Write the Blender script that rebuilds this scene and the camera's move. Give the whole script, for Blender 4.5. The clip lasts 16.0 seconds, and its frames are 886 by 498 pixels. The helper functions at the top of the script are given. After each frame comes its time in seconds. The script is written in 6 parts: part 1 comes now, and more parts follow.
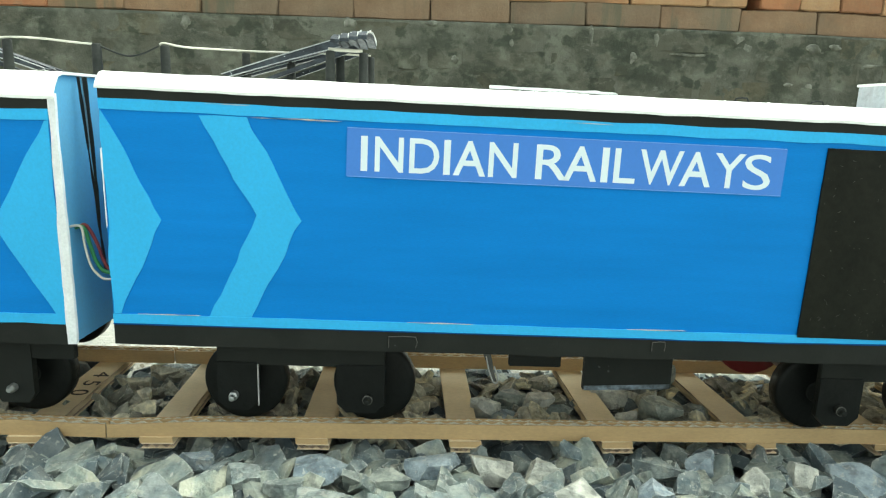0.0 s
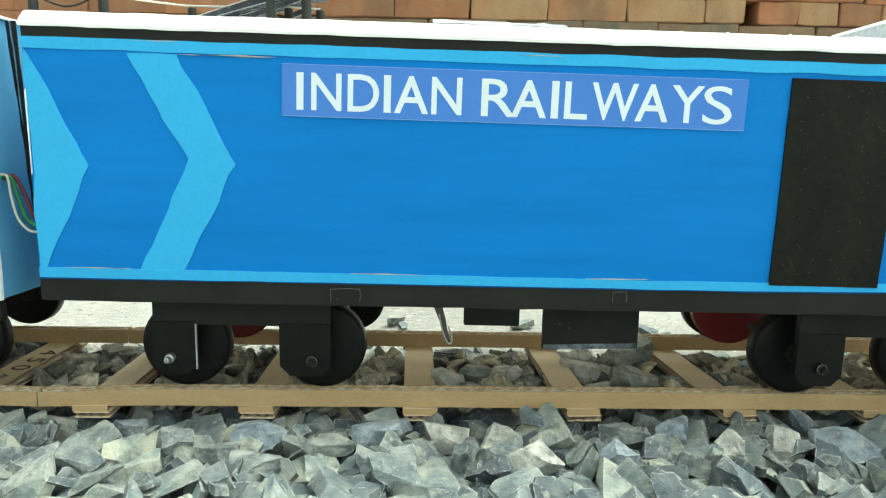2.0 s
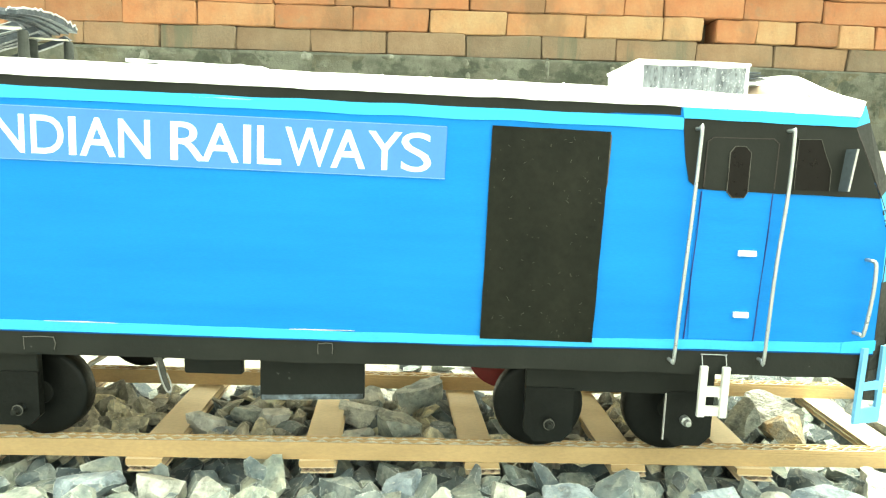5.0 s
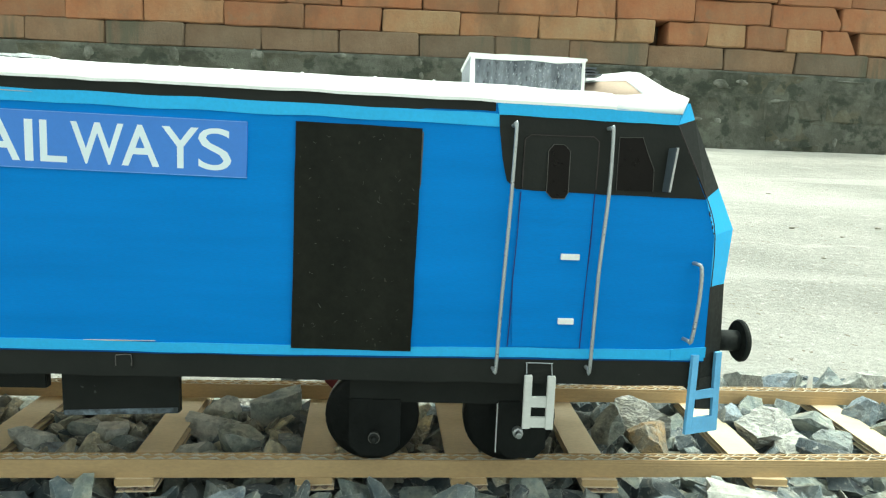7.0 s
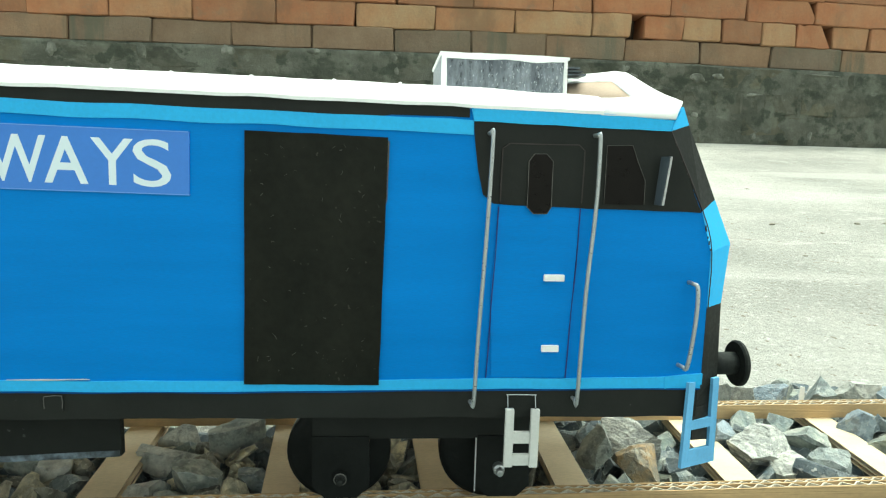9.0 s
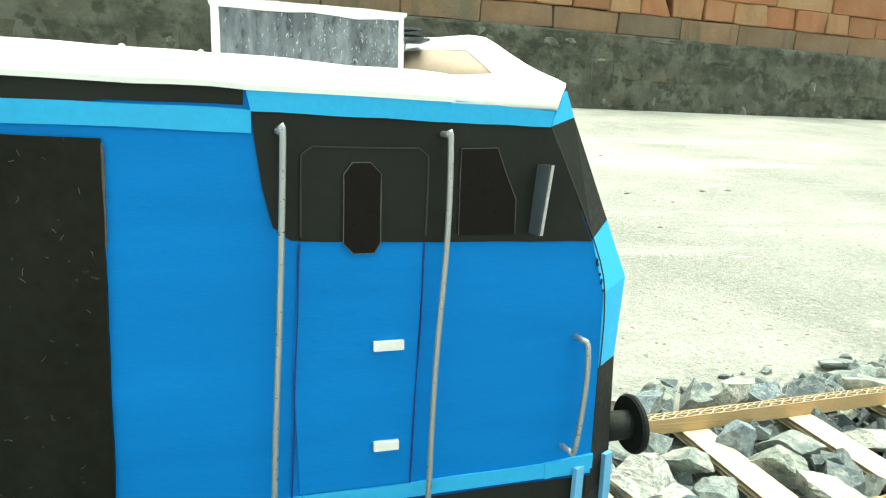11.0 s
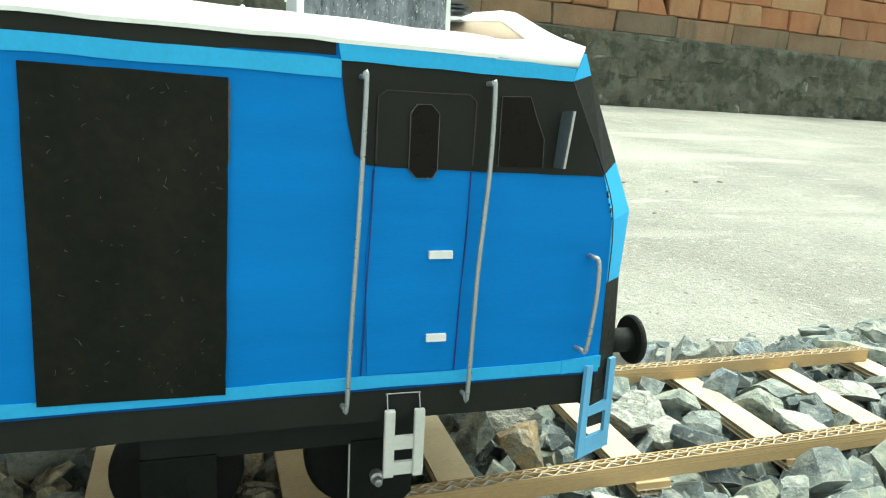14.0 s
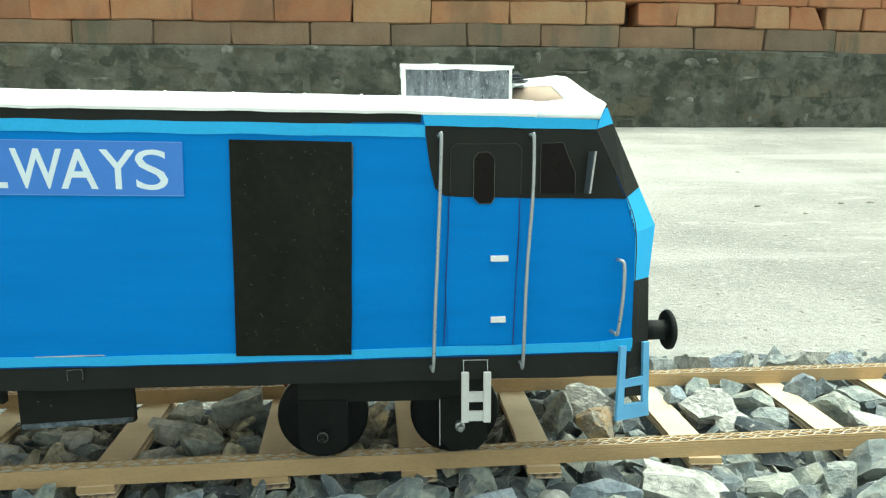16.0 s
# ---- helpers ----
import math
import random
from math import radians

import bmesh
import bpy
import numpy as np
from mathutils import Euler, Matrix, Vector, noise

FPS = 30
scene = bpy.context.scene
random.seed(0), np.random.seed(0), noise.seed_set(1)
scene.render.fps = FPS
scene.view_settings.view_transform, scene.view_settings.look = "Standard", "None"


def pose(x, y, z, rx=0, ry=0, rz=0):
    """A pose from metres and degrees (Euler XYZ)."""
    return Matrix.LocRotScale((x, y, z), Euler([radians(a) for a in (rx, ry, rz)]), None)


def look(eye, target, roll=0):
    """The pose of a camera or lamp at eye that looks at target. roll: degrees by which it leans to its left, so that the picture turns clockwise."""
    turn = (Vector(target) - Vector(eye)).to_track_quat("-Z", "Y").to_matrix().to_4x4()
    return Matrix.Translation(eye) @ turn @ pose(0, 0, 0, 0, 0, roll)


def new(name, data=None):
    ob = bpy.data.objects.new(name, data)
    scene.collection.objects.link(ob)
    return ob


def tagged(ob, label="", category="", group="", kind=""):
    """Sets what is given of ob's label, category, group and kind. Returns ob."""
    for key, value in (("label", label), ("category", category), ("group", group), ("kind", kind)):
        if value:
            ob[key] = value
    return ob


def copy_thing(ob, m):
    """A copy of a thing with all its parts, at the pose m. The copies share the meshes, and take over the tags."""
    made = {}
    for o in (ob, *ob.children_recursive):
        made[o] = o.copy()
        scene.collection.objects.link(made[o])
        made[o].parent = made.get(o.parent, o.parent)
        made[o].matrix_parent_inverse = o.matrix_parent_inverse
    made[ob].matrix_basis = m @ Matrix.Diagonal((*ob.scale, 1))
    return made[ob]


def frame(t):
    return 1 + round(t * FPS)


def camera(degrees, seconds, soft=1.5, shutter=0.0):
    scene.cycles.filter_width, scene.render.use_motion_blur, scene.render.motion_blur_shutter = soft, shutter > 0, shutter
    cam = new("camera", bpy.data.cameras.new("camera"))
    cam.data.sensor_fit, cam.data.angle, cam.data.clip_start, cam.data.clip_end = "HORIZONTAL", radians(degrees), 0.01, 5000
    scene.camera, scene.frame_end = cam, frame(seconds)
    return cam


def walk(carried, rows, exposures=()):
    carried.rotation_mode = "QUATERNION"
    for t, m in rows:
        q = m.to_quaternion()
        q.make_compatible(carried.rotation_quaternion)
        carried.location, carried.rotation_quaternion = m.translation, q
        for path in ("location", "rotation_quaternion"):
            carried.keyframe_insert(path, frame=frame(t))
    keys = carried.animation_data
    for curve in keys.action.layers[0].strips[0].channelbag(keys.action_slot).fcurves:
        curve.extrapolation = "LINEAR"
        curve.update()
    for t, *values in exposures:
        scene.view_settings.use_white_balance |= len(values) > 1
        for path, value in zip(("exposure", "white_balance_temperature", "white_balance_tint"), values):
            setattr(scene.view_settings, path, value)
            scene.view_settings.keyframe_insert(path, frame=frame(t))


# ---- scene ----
cam = camera(68.17, 16.0, soft=1.2)
PATH = [
    (0, (-0.18340, -0.31601, 0.19397), (-0.17089, 0.66311, -0.00894), 1.90),
    (0.5, (-0.16682, -0.31312, 0.19402), (-0.15290, 0.66724, -0.00273), 1.62),
    (1, (-0.16138, -0.31057, 0.19109), (-0.14357, 0.67194, 0.00575), 1.36),
    (1.5, (-0.16011, -0.30516, 0.16382), (-0.15106, 0.67939, -0.01106), 1.27),
    (2, (-0.15142, -0.30424, 0.15097), (-0.15457, 0.68342, -0.00563), 1.07),
    (2.5, (-0.12972, -0.30300, 0.15404), (-0.13494, 0.68673, 0.01123), 1.59),
    (3, (-0.10771, -0.30141, 0.15600), (-0.12094, 0.68861, 0.01572), 1.77),
    (3.5, (-0.08619, -0.29857, 0.16018), (-0.09676, 0.69097, 0.01627), 1.61),
    (4, (-0.06408, -0.29767, 0.16545), (-0.06769, 0.69103, 0.01558), 1.02),
    (4.5, (-0.03636, -0.29487, 0.17025), (-0.04106, 0.69464, 0.02585), 1.24),
    (5, (-0.01716, -0.28899, 0.17073), (-0.01411, 0.70062, 0.02698), 1.86),
    (7.5, (0.06021, -0.26957, 0.17313), (0.10484, 0.71937, 0.03167), 1.99),
    (8, (0.06101, -0.26655, 0.17681), (0.10580, 0.72232, 0.03492), 2.07),
    (8.5, (0.06111, -0.26445, 0.17575), (0.11475, 0.72344, 0.03020), 1.95),
    (9, (0.05782, -0.24378, 0.17824), (0.13172, 0.74240, 0.02995), 1.58),
    (9.5, (0.06687, -0.21965, 0.17311), (0.18458, 0.76161, 0.02050), 1.80),
    (10, (0.08430, -0.20213, 0.17774), (0.24458, 0.77079, 0.01119), 1.50),
    (12.5, (0.08665, -0.11509, 0.19856), (0.48126, 0.77513, -0.02900), 3.61),
    (13, (0.08084, -0.12425, 0.19069), (0.46149, 0.77245, -0.03520), 3.80),
    (13.5, (0.07517, -0.15564, 0.17064), (0.42322, 0.75593, -0.04821), 3.30),
    (14, (0.05924, -0.19779, 0.17621), (0.34643, 0.73789, -0.02878), 2.94),
    (14.5, (0.04983, -0.23835, 0.18834), (0.27319, 0.71525, -0.01358), 1.06),
    (15, (0.05387, -0.26889, 0.19183), (0.18217, 0.70462, 0.00252), 0.12),
    (15.5, (0.06661, -0.27664, 0.18624), (0.15097, 0.70302, 0.00417), -0.60),
    (16, (0.07597, -0.28562, 0.18280), (0.13773, 0.69915, 0.02025), -0.07),
]
BASE = 1.16  # stops
EXPOSURES = [(t, BASE + e, kelvin, tint - 8) for t, e, tint, kelvin in [(0.0, 0.22, 0, 6600), (4.0, 0.22, 0, 6600), (4.5, 0.4, 0, 6700), (4.8, 0.95, -3, 7200), (5.1, 1.5, -6, 7700), (5.4, 1.4, -6, 7600), (6.8, 0.04, -2, 6450), (10.2, 0.02, -2, 6450), (12.3, 0.75, -8, 7300), (12.7, 0.55, -8, 7300), (13.0, 0.7, -8, 7300), (13.25, 0.35, -7, 7100), (13.5, 0.0, -6, 6950), (13.8, 0.03, -5, 6800), (14.2, 0.02, -2, 6500), (16.0, 0.02, -2, 6400)]]
walk(cam, [(t, look(eye, target, roll)) for t, eye, target, roll in PATH], EXPOSURES)

# ---- light: a bright hazy sky, thin cloud, the sun high ----
SUN_ELEV, SUN_AZ = 70.0, 75.0  # degrees; azimuth from +y towards +x
world = bpy.data.worlds.new("sky")
scene.world = world
world.use_nodes = True
wn = world.node_tree.nodes
sky = wn.new("ShaderNodeTexSky")
sky.sky_type = "NISHITA"
sky.sun_disc = False
sky.sun_elevation = radians(SUN_ELEV)
sky.sun_rotation = radians(SUN_AZ)
sky.air_density, sky.dust_density, sky.ozone_density = 1.0, 4.0, 1.0
wn["Background"].inputs["Strength"].default_value = 0.15
cloud = wn.new("ShaderNodeHueSaturation")  # cloud takes the blue out of the sky
cloud.inputs["Saturation"].default_value = 0.22
world.node_tree.links.new(sky.outputs["Color"], cloud.inputs["Color"])
world.node_tree.links.new(cloud.outputs["Color"], wn["Background"].inputs["Color"])
sun = new("sun", bpy.data.lights.new("sun", "SUN"))
sun.data.energy, sun.data.angle, sun.data.color = 0.95, radians(20), (1.0, 0.97, 0.92)
az, el = radians(SUN_AZ), radians(SUN_ELEV)
to_sun = Vector((math.sin(az) * math.cos(el), math.cos(az) * math.cos(el), math.sin(el)))
sun.matrix_world = look((0, 0, 5), Vector((0, 0, 5)) - to_sun)


# ---- materials ----
def material(name, colour, rough=0.6, vary=0.12, grain=900.0, blotch=40.0, bump=0.15, metal=0.0, other=None, spread=0.0, random_from="", tones=((0.45, 0.46, 0.5), (0.95, 0.98, 1.02), (1.5, 1.42, 1.22)), spec=0.5, fleck=None, fleck_at=0.7, fleck_scale=300.0, coords="Object", stretch=(1, 1, 1), detail=3.0, relief=0.5, stains=(), worn=None):
    """Principled surface with blotches and fine grain; other/spread mixes a second colour in stains; random_from shifts each piece;
    stains run on across pieces, each (scale, stretch, from, to, colour, strength); worn is the colour of rubbed edges."""
    m = bpy.data.materials.new(name)
    m.use_nodes = True
    nt = m.node_tree
    n, link = nt.nodes, nt.links.new
    bsdf = n["Principled BSDF"]
    co = n.new("ShaderNodeTexCoord").outputs[coords]
    if stretch != (1, 1, 1):
        mp = n.new("ShaderNodeMapping")
        mp.inputs["Scale"].default_value = stretch
        link(co, mp.inputs["Vector"])
        co = mp.outputs["Vector"]

    def noise_tex(scale, detail=4.0, rough_=0.6):
        t = n.new("ShaderNodeTexNoise")
        t.inputs["Scale"].default_value, t.inputs["Detail"].default_value, t.inputs["Roughness"].default_value = scale, detail, rough_
        link(co, t.inputs["Vector"])
        return t.outputs["Fac"]

    def ramp(value, lo, hi):
        r = n.new("ShaderNodeMapRange")
        r.inputs["From Min"].default_value, r.inputs["From Max"].default_value = lo, hi
        r.interpolation_type = "SMOOTHSTEP"
        link(value, r.inputs["Value"])
        return r.outputs["Result"]

    def mix(kind, fac, a, b):
        x = n.new("ShaderNodeMix")
        x.data_type, x.blend_type = "RGBA", kind
        for sock, v in (("Factor", fac), ("A", a), ("B", b)):
            s = [i for i in x.inputs if i.name == sock and i.type == ("VALUE" if sock == "Factor" else "RGBA")][0]
            if isinstance(v, (float, int)):
                s.default_value = v
            elif isinstance(v, tuple):
                s.default_value = (*v, 1)
            else:
                link(v, s)
        return [o for o in x.outputs if o.type == "RGBA"][0]

    big, fine = noise_tex(blotch, 5.0), noise_tex(grain, detail, 0.6 if detail < 5 else 0.72)
    col = colour
    if other is not None:
        col = mix("MIX", ramp(big, 0.5 - spread, 0.5 + spread) if spread else big, colour, other)
    if random_from:
        if random_from == "object":
            r = n.new("ShaderNodeObjectInfo").outputs["Random"]
        else:
            r = n.new("ShaderNodeNewGeometry").outputs["Random Per Island"]
        cr = n.new("ShaderNodeValToRGB")
        cr.color_ramp.elements[0].color = (*tones[0], 1)
        cr.color_ramp.elements[1].color = (*tones[2], 1)
        e = cr.color_ramp.elements.new(0.48)
        e.color = (*tones[1], 1)
        link(r, cr.inputs["Fac"])
        col = mix("MULTIPLY", 1.0, col, cr.outputs["Color"])
    shade = n.new("ShaderNodeMapRange")
    shade.inputs["To Min"].default_value, shade.inputs["To Max"].default_value = 1 - vary, 1 + vary
    both = n.new("ShaderNodeMath")
    both.operation = "ADD"
    link(big, both.inputs[0]), link(fine, both.inputs[1])
    shade.inputs["From Min"].default_value, shade.inputs["From Max"].default_value = 0.6, 1.4
    link(both.outputs[0], shade.inputs["Value"])
    grey = n.new("ShaderNodeCombineColor")
    for k in range(3):
        link(shade.outputs["Result"], grey.inputs[k])
    col = mix("MULTIPLY", 1.0, col, grey.outputs["Color"])
    if fleck is not None:
        col = mix("MIX", ramp(noise_tex(fleck_scale, 2.0), fleck_at, fleck_at + 0.03), col, fleck)
    for scale, pull, lo, hi, tint, strength in stains:
        mp = n.new("ShaderNodeMapping")
        mp.inputs["Scale"].default_value = pull
        link(n.new("ShaderNodeNewGeometry").outputs["Position"], mp.inputs["Vector"])
        t = n.new("ShaderNodeTexNoise")
        t.inputs["Scale"].default_value, t.inputs["Detail"].default_value, t.inputs["Roughness"].default_value = scale, 5.0, 0.62
        link(mp.outputs["Vector"], t.inputs["Vector"])
        f = n.new("ShaderNodeMath")
        f.operation = "MULTIPLY"
        f.inputs[1].default_value = strength
        link(ramp(t.outputs["Fac"], lo, hi), f.inputs[0])
        col = mix("MIX", f.outputs[0], col, tint)
    if worn is not None:
        bev = n.new("ShaderNodeBevel")
        bev.samples = 4
        bev.inputs["Radius"].default_value = 0.0011
        dot = n.new("ShaderNodeVectorMath")
        dot.operation = "DOT_PRODUCT"
        link(bev.outputs["Normal"], dot.inputs[0]), link(n.new("ShaderNodeNewGeometry").outputs["True Normal"], dot.inputs[1])
        edge = n.new("ShaderNodeMath")
        edge.operation = "MULTIPLY"
        link(ramp(dot.outputs["Value"], 0.985, 0.8), edge.inputs[0]), link(ramp(noise_tex(400, 3.0), 0.4, 0.62), edge.inputs[1])
        col = mix("MIX", edge.outputs[0], col, worn)
    link(col, bsdf.inputs["Base Color"])
    rr = n.new("ShaderNodeMapRange")
    rr.inputs["To Min"].default_value, rr.inputs["To Max"].default_value = max(0.03, rough - 0.12), min(1, rough + 0.12)
    rr.inputs["From Min"].default_value, rr.inputs["From Max"].default_value = 0.3, 0.7
    link(fine, rr.inputs["Value"]), link(rr.outputs["Result"], bsdf.inputs["Roughness"])
    bsdf.inputs["Metallic"].default_value = metal
    bsdf.inputs["Specular IOR Level"].default_value = spec
    if bump:
        b = n.new("ShaderNodeBump")
        b.inputs["Strength"].default_value = bump
        b.inputs["Distance"].default_value = relief / grain
        link(both.outputs[0], b.inputs["Height"]), link(b.outputs["Normal"], bsdf.inputs["Normal"])
    return m


BLUE = material("blue_paint", (0.009, 0.181, 0.55), 0.6, 0.13, 700, 14, 0.08, spec=0.12, other=(0.013, 0.205, 0.61), stretch=(0.6, 1, 5))
DEEPBLUE = material("deep_blue_paint", (0.003, 0.06, 0.22), 0.6, 0.2, 700, 40, 0.08, spec=0.12)
GREYBLUE = material("grey_blue_card", (0.16, 0.27, 0.36), 0.7, 0.15, 700, 60, 0.1, spec=0.2)
ENDBLUE = material("faded_end_blue", (0.15, 0.40, 0.60), 0.65, 0.12, 700, 30, 0.1, spec=0.15, other=(0.11, 0.35, 0.57))
SKYBLUE = material("sky_blue_paint", (0.06, 0.435, 0.79), 0.6, 0.1, 700, 25, 0.1, spec=0.15, other=(0.052, 0.40, 0.76))
BLACK = material("black_paint", (0.0115, 0.013, 0.0112), 0.66, 0.3, 500, 30, 0.12, other=(0.0195, 0.021, 0.018), spec=0.18, fleck=(0.05, 0.055, 0.05), fleck_at=0.73, fleck_scale=240)
GLOSS = material("glossy_black_tape", (0.0062, 0.0082, 0.0056), 0.42, 0.4, 300, 35, 0.06, other=(0.0145, 0.0145, 0.0105), fleck=(0.04, 0.038, 0.03), fleck_at=0.71, fleck_scale=420, spec=0.11)
GLASS = material("black_window_film", (0.0045, 0.0032, 0.0025), 0.35, 0.3, 300, 60, 0.05, spec=0.15)
MIRROR = material("slate_blue_card", (0.075, 0.092, 0.105), 0.5, 0.3, 500, 80, 0.1, spec=0.25)
WHITE = material("white_card", (0.82, 0.83, 0.8), 0.7, 0.05, 800, 60, 0.15)
EDGE = material("torn_white_card_edge", (0.76, 0.78, 0.79), 0.8, 0.15, 900, 120, 0.4)
SIGN = material("violet_blue_paper", (0.07, 0.215, 0.63), 0.5, 0.05, 700, 30, 0.03, spec=0.2)
LETTER = material("white_print", (0.7, 0.8, 0.84), 0.5, 0.03, 700, 30, 0.02)
STRIPEDGE = material("pale_violet_paper_edge", (0.16, 0.34, 0.72), 0.6, 0.1, 700, 30, 0.03)
INK = material("blue_pen_line", (0.006, 0.022, 0.17), 0.5, 0.2, 900, 80, 0.0)
LADDERBLUE = material("faded_blue_card", (0.16, 0.43, 0.70), 0.65, 0.12, 800, 60, 0.12, spec=0.2)
BROWNPEN = material("brown_score_line", (0.03, 0.023, 0.02), 0.7, 0.3, 900, 80, 0.0)
TANCARD = material("bare_pinkish_card", (0.42, 0.32, 0.24), 0.85, 0.15, 900, 60, 0.2)
RAILCARD = material("rail_brown_cardboard", (0.47, 0.315, 0.15), 0.85, 0.16, 900, 40, 0.2, other=(0.54, 0.38, 0.195), stretch=(0.4, 1, 1))
CARD = material("brown_cardboard", (0.71, 0.56, 0.335), 0.85, 0.14, 900, 45, 0.2, other=(0.75, 0.635, 0.45), stretch=(0.4, 1, 1))
FLUTE = material("cardboard_fluting", (0.62, 0.57, 0.45), 0.9, 0.3, 900, 90, 0.2)
TORN = material("torn_bare_card", (0.46, 0.455, 0.44), 0.9, 0.3, 900, 150, 0.3)
WORN = material("worn_blue_grey_edge", (0.035, 0.042, 0.048), 0.5, 0.4, 600, 130, 0.3, other=(0.17, 0.21, 0.25), spread=0.15)
SCUFF = material("scuffed_grey_edge", (0.08, 0.078, 0.068), 0.7, 0.5, 900, 200, 0.2)
PAPER = material("grubby_white_card", (0.62, 0.62, 0.58), 0.75, 0.1, 700, 60, 0.15)
WIRE = material("galvanised_wire", (0.42, 0.44, 0.44), 0.36, 0.05, 800, 120, 0.05, metal=0.7)
INSUL = material("cream_wire_sheath", (0.5, 0.49, 0.42), 0.5, 0.1, 800, 120, 0.05)
GREENW = material("green_wire_sheath", (0.03, 0.2, 0.06), 0.5, 0.1, 800, 120, 0.05)
REDW = material("dark_red_plastic", (0.16, 0.012, 0.014), 0.45, 0.2, 600, 60, 0.08)
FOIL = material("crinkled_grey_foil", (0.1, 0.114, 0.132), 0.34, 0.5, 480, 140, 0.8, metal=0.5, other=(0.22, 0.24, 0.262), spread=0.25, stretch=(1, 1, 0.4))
CURL = material("pale_foil_crease", (0.55, 0.58, 0.6), 0.5, 0.3, 700, 200, 0.1)
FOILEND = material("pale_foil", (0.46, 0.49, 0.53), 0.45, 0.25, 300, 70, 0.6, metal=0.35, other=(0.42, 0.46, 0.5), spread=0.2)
TUBE = material("dark_grey_tube", (0.017, 0.02, 0.018), 0.7, 0.4, 500, 80, 0.3, other=(0.035, 0.038, 0.035), spec=0.15)
TAR = material("black_ribbed_plastic", (0.018, 0.022, 0.028), 0.45, 0.5, 500, 90, 0.5, other=(0.045, 0.055, 0.066), spread=0.2, fleck=(0.4, 0.43, 0.45), fleck_at=0.7, fleck_scale=420, spec=0.25)
WHEELM = material("black_gloss_wheel", (0.006, 0.007, 0.0062), 0.42, 0.3, 400, 60, 0.2, spec=0.16, other=(0.010, 0.011, 0.010))
BOLT = material("zinc_bolt", (0.4, 0.41, 0.4), 0.4, 0.2, 700, 90, 0.2, metal=0.8)
WEATHER = ((110.0, (1, 1, 1), 0.54, 0.64, (0.085, 0.092, 0.09), 0.5), (150.0, (1, 1, 1), 0.58, 0.66, (0.5, 0.49, 0.42), 0.5))
STONE = material("grey_crushed_stone", (0.195, 0.242, 0.252), 0.6, 0.5, 230, 80, 1.0, detail=8.0, relief=0.42, stains=WEATHER, random_from="object", other=(0.3, 0.312, 0.282), spread=0.16, tones=((0.32, 0.36, 0.41), (0.82, 0.87, 0.9), (1.48, 1.43, 1.24)), fleck=(0.5, 0.5, 0.46), fleck_at=0.68, fleck_scale=220, worn=(0.6, 0.62, 0.58))
STONES = material("grey_crushed_stone_heap", (0.195, 0.242, 0.252), 0.6, 0.5, 230, 80, 1.0, detail=8.0, relief=0.42, stains=WEATHER, random_from="island", other=(0.3, 0.312, 0.282), spread=0.16, tones=((0.32, 0.36, 0.41), (0.82, 0.87, 0.9), (1.48, 1.43, 1.24)), fleck=(0.5, 0.5, 0.46), fleck_at=0.68, fleck_scale=220, worn=(0.6, 0.62, 0.58))
# paler, warmer stone copy: the light under the train is put into its colour
LITWARM = dict(random_from="object", tones=((0.36, 0.38, 0.4), (0.95, 0.95, 0.93), (1.6, 1.54, 1.34)), fleck=(0.5, 0.48, 0.4), fleck_at=0.68, fleck_scale=220, worn=(0.58, 0.56, 0.48))
LITSTONE = material("lit_warm_crushed_stone", (0.36, 0.345, 0.275), 0.65, 0.5, 230, 80, 1.0, detail=8.0, relief=0.42, stains=WEATHER, other=(0.52, 0.49, 0.39), spread=0.16, **LITWARM)
for_stone = dict(rough=0.6, vary=0.52, grain=200, blotch=90, bump=1.0, spread=0.16, detail=8.0, relief=0.45, stains=WEATHER, worn=(0.58, 0.6, 0.57))
SLATE = material("slaty_grey_stone", (0.215, 0.25, 0.245), other=(0.36, 0.375, 0.34), fleck=(0.5, 0.5, 0.46), fleck_at=0.7, fleck_scale=200, random_from="object", tones=((0.62, 0.66, 0.7), (1.0, 1.03, 1.03), (1.45, 1.4, 1.24)), **for_stone)
BLUISH = material("blue_grey_stone", (0.225, 0.285, 0.325), other=(0.34, 0.395, 0.42), fleck=(0.5, 0.52, 0.5), fleck_at=0.66, fleck_scale=260, **for_stone)
PALE = material("pale_dusty_stone", (0.46, 0.465, 0.41), other=(0.6, 0.595, 0.52), **for_stone)
RIBBED = material("pale_ribbed_stone", (0.46, 0.47, 0.43), other=(0.63, 0.63, 0.56), stretch=(1.6, 1.6, 5), **for_stone)
RUSTY = material("rust_stained_stone", (0.25, 0.245, 0.2), other=(0.34, 0.23, 0.11), **for_stone)
CONCRETE = material("weathered_concrete", (0.40, 0.392, 0.345), 0.9, 0.4, 170, 2.6, 1.0, detail=6.0, relief=1.1, other=(0.48, 0.472, 0.42), spread=0.2, fleck=(0.27, 0.235, 0.18), fleck_at=0.66, fleck_scale=130, stretch=(0.85, 1, 1), stains=((2.2, (0.35, 2.4, 1), 0.52, 0.62, (0.56, 0.555, 0.5), 0.7), (3.0, (0.3, 3.0, 1), 0.56, 0.66, (0.32, 0.315, 0.275), 0.5), (150.0, (0.9, 1, 1), 0.59, 0.64, (0.68, 0.67, 0.62), 0.6), (14.0, (0.6, 1.6, 1), 0.62, 0.68, (0.6, 0.59, 0.54), 0.6)))
TONES = ((0.7, 0.8, 0.86), (0.96, 0.96, 0.94), (0.97, 1.4, 1.55))
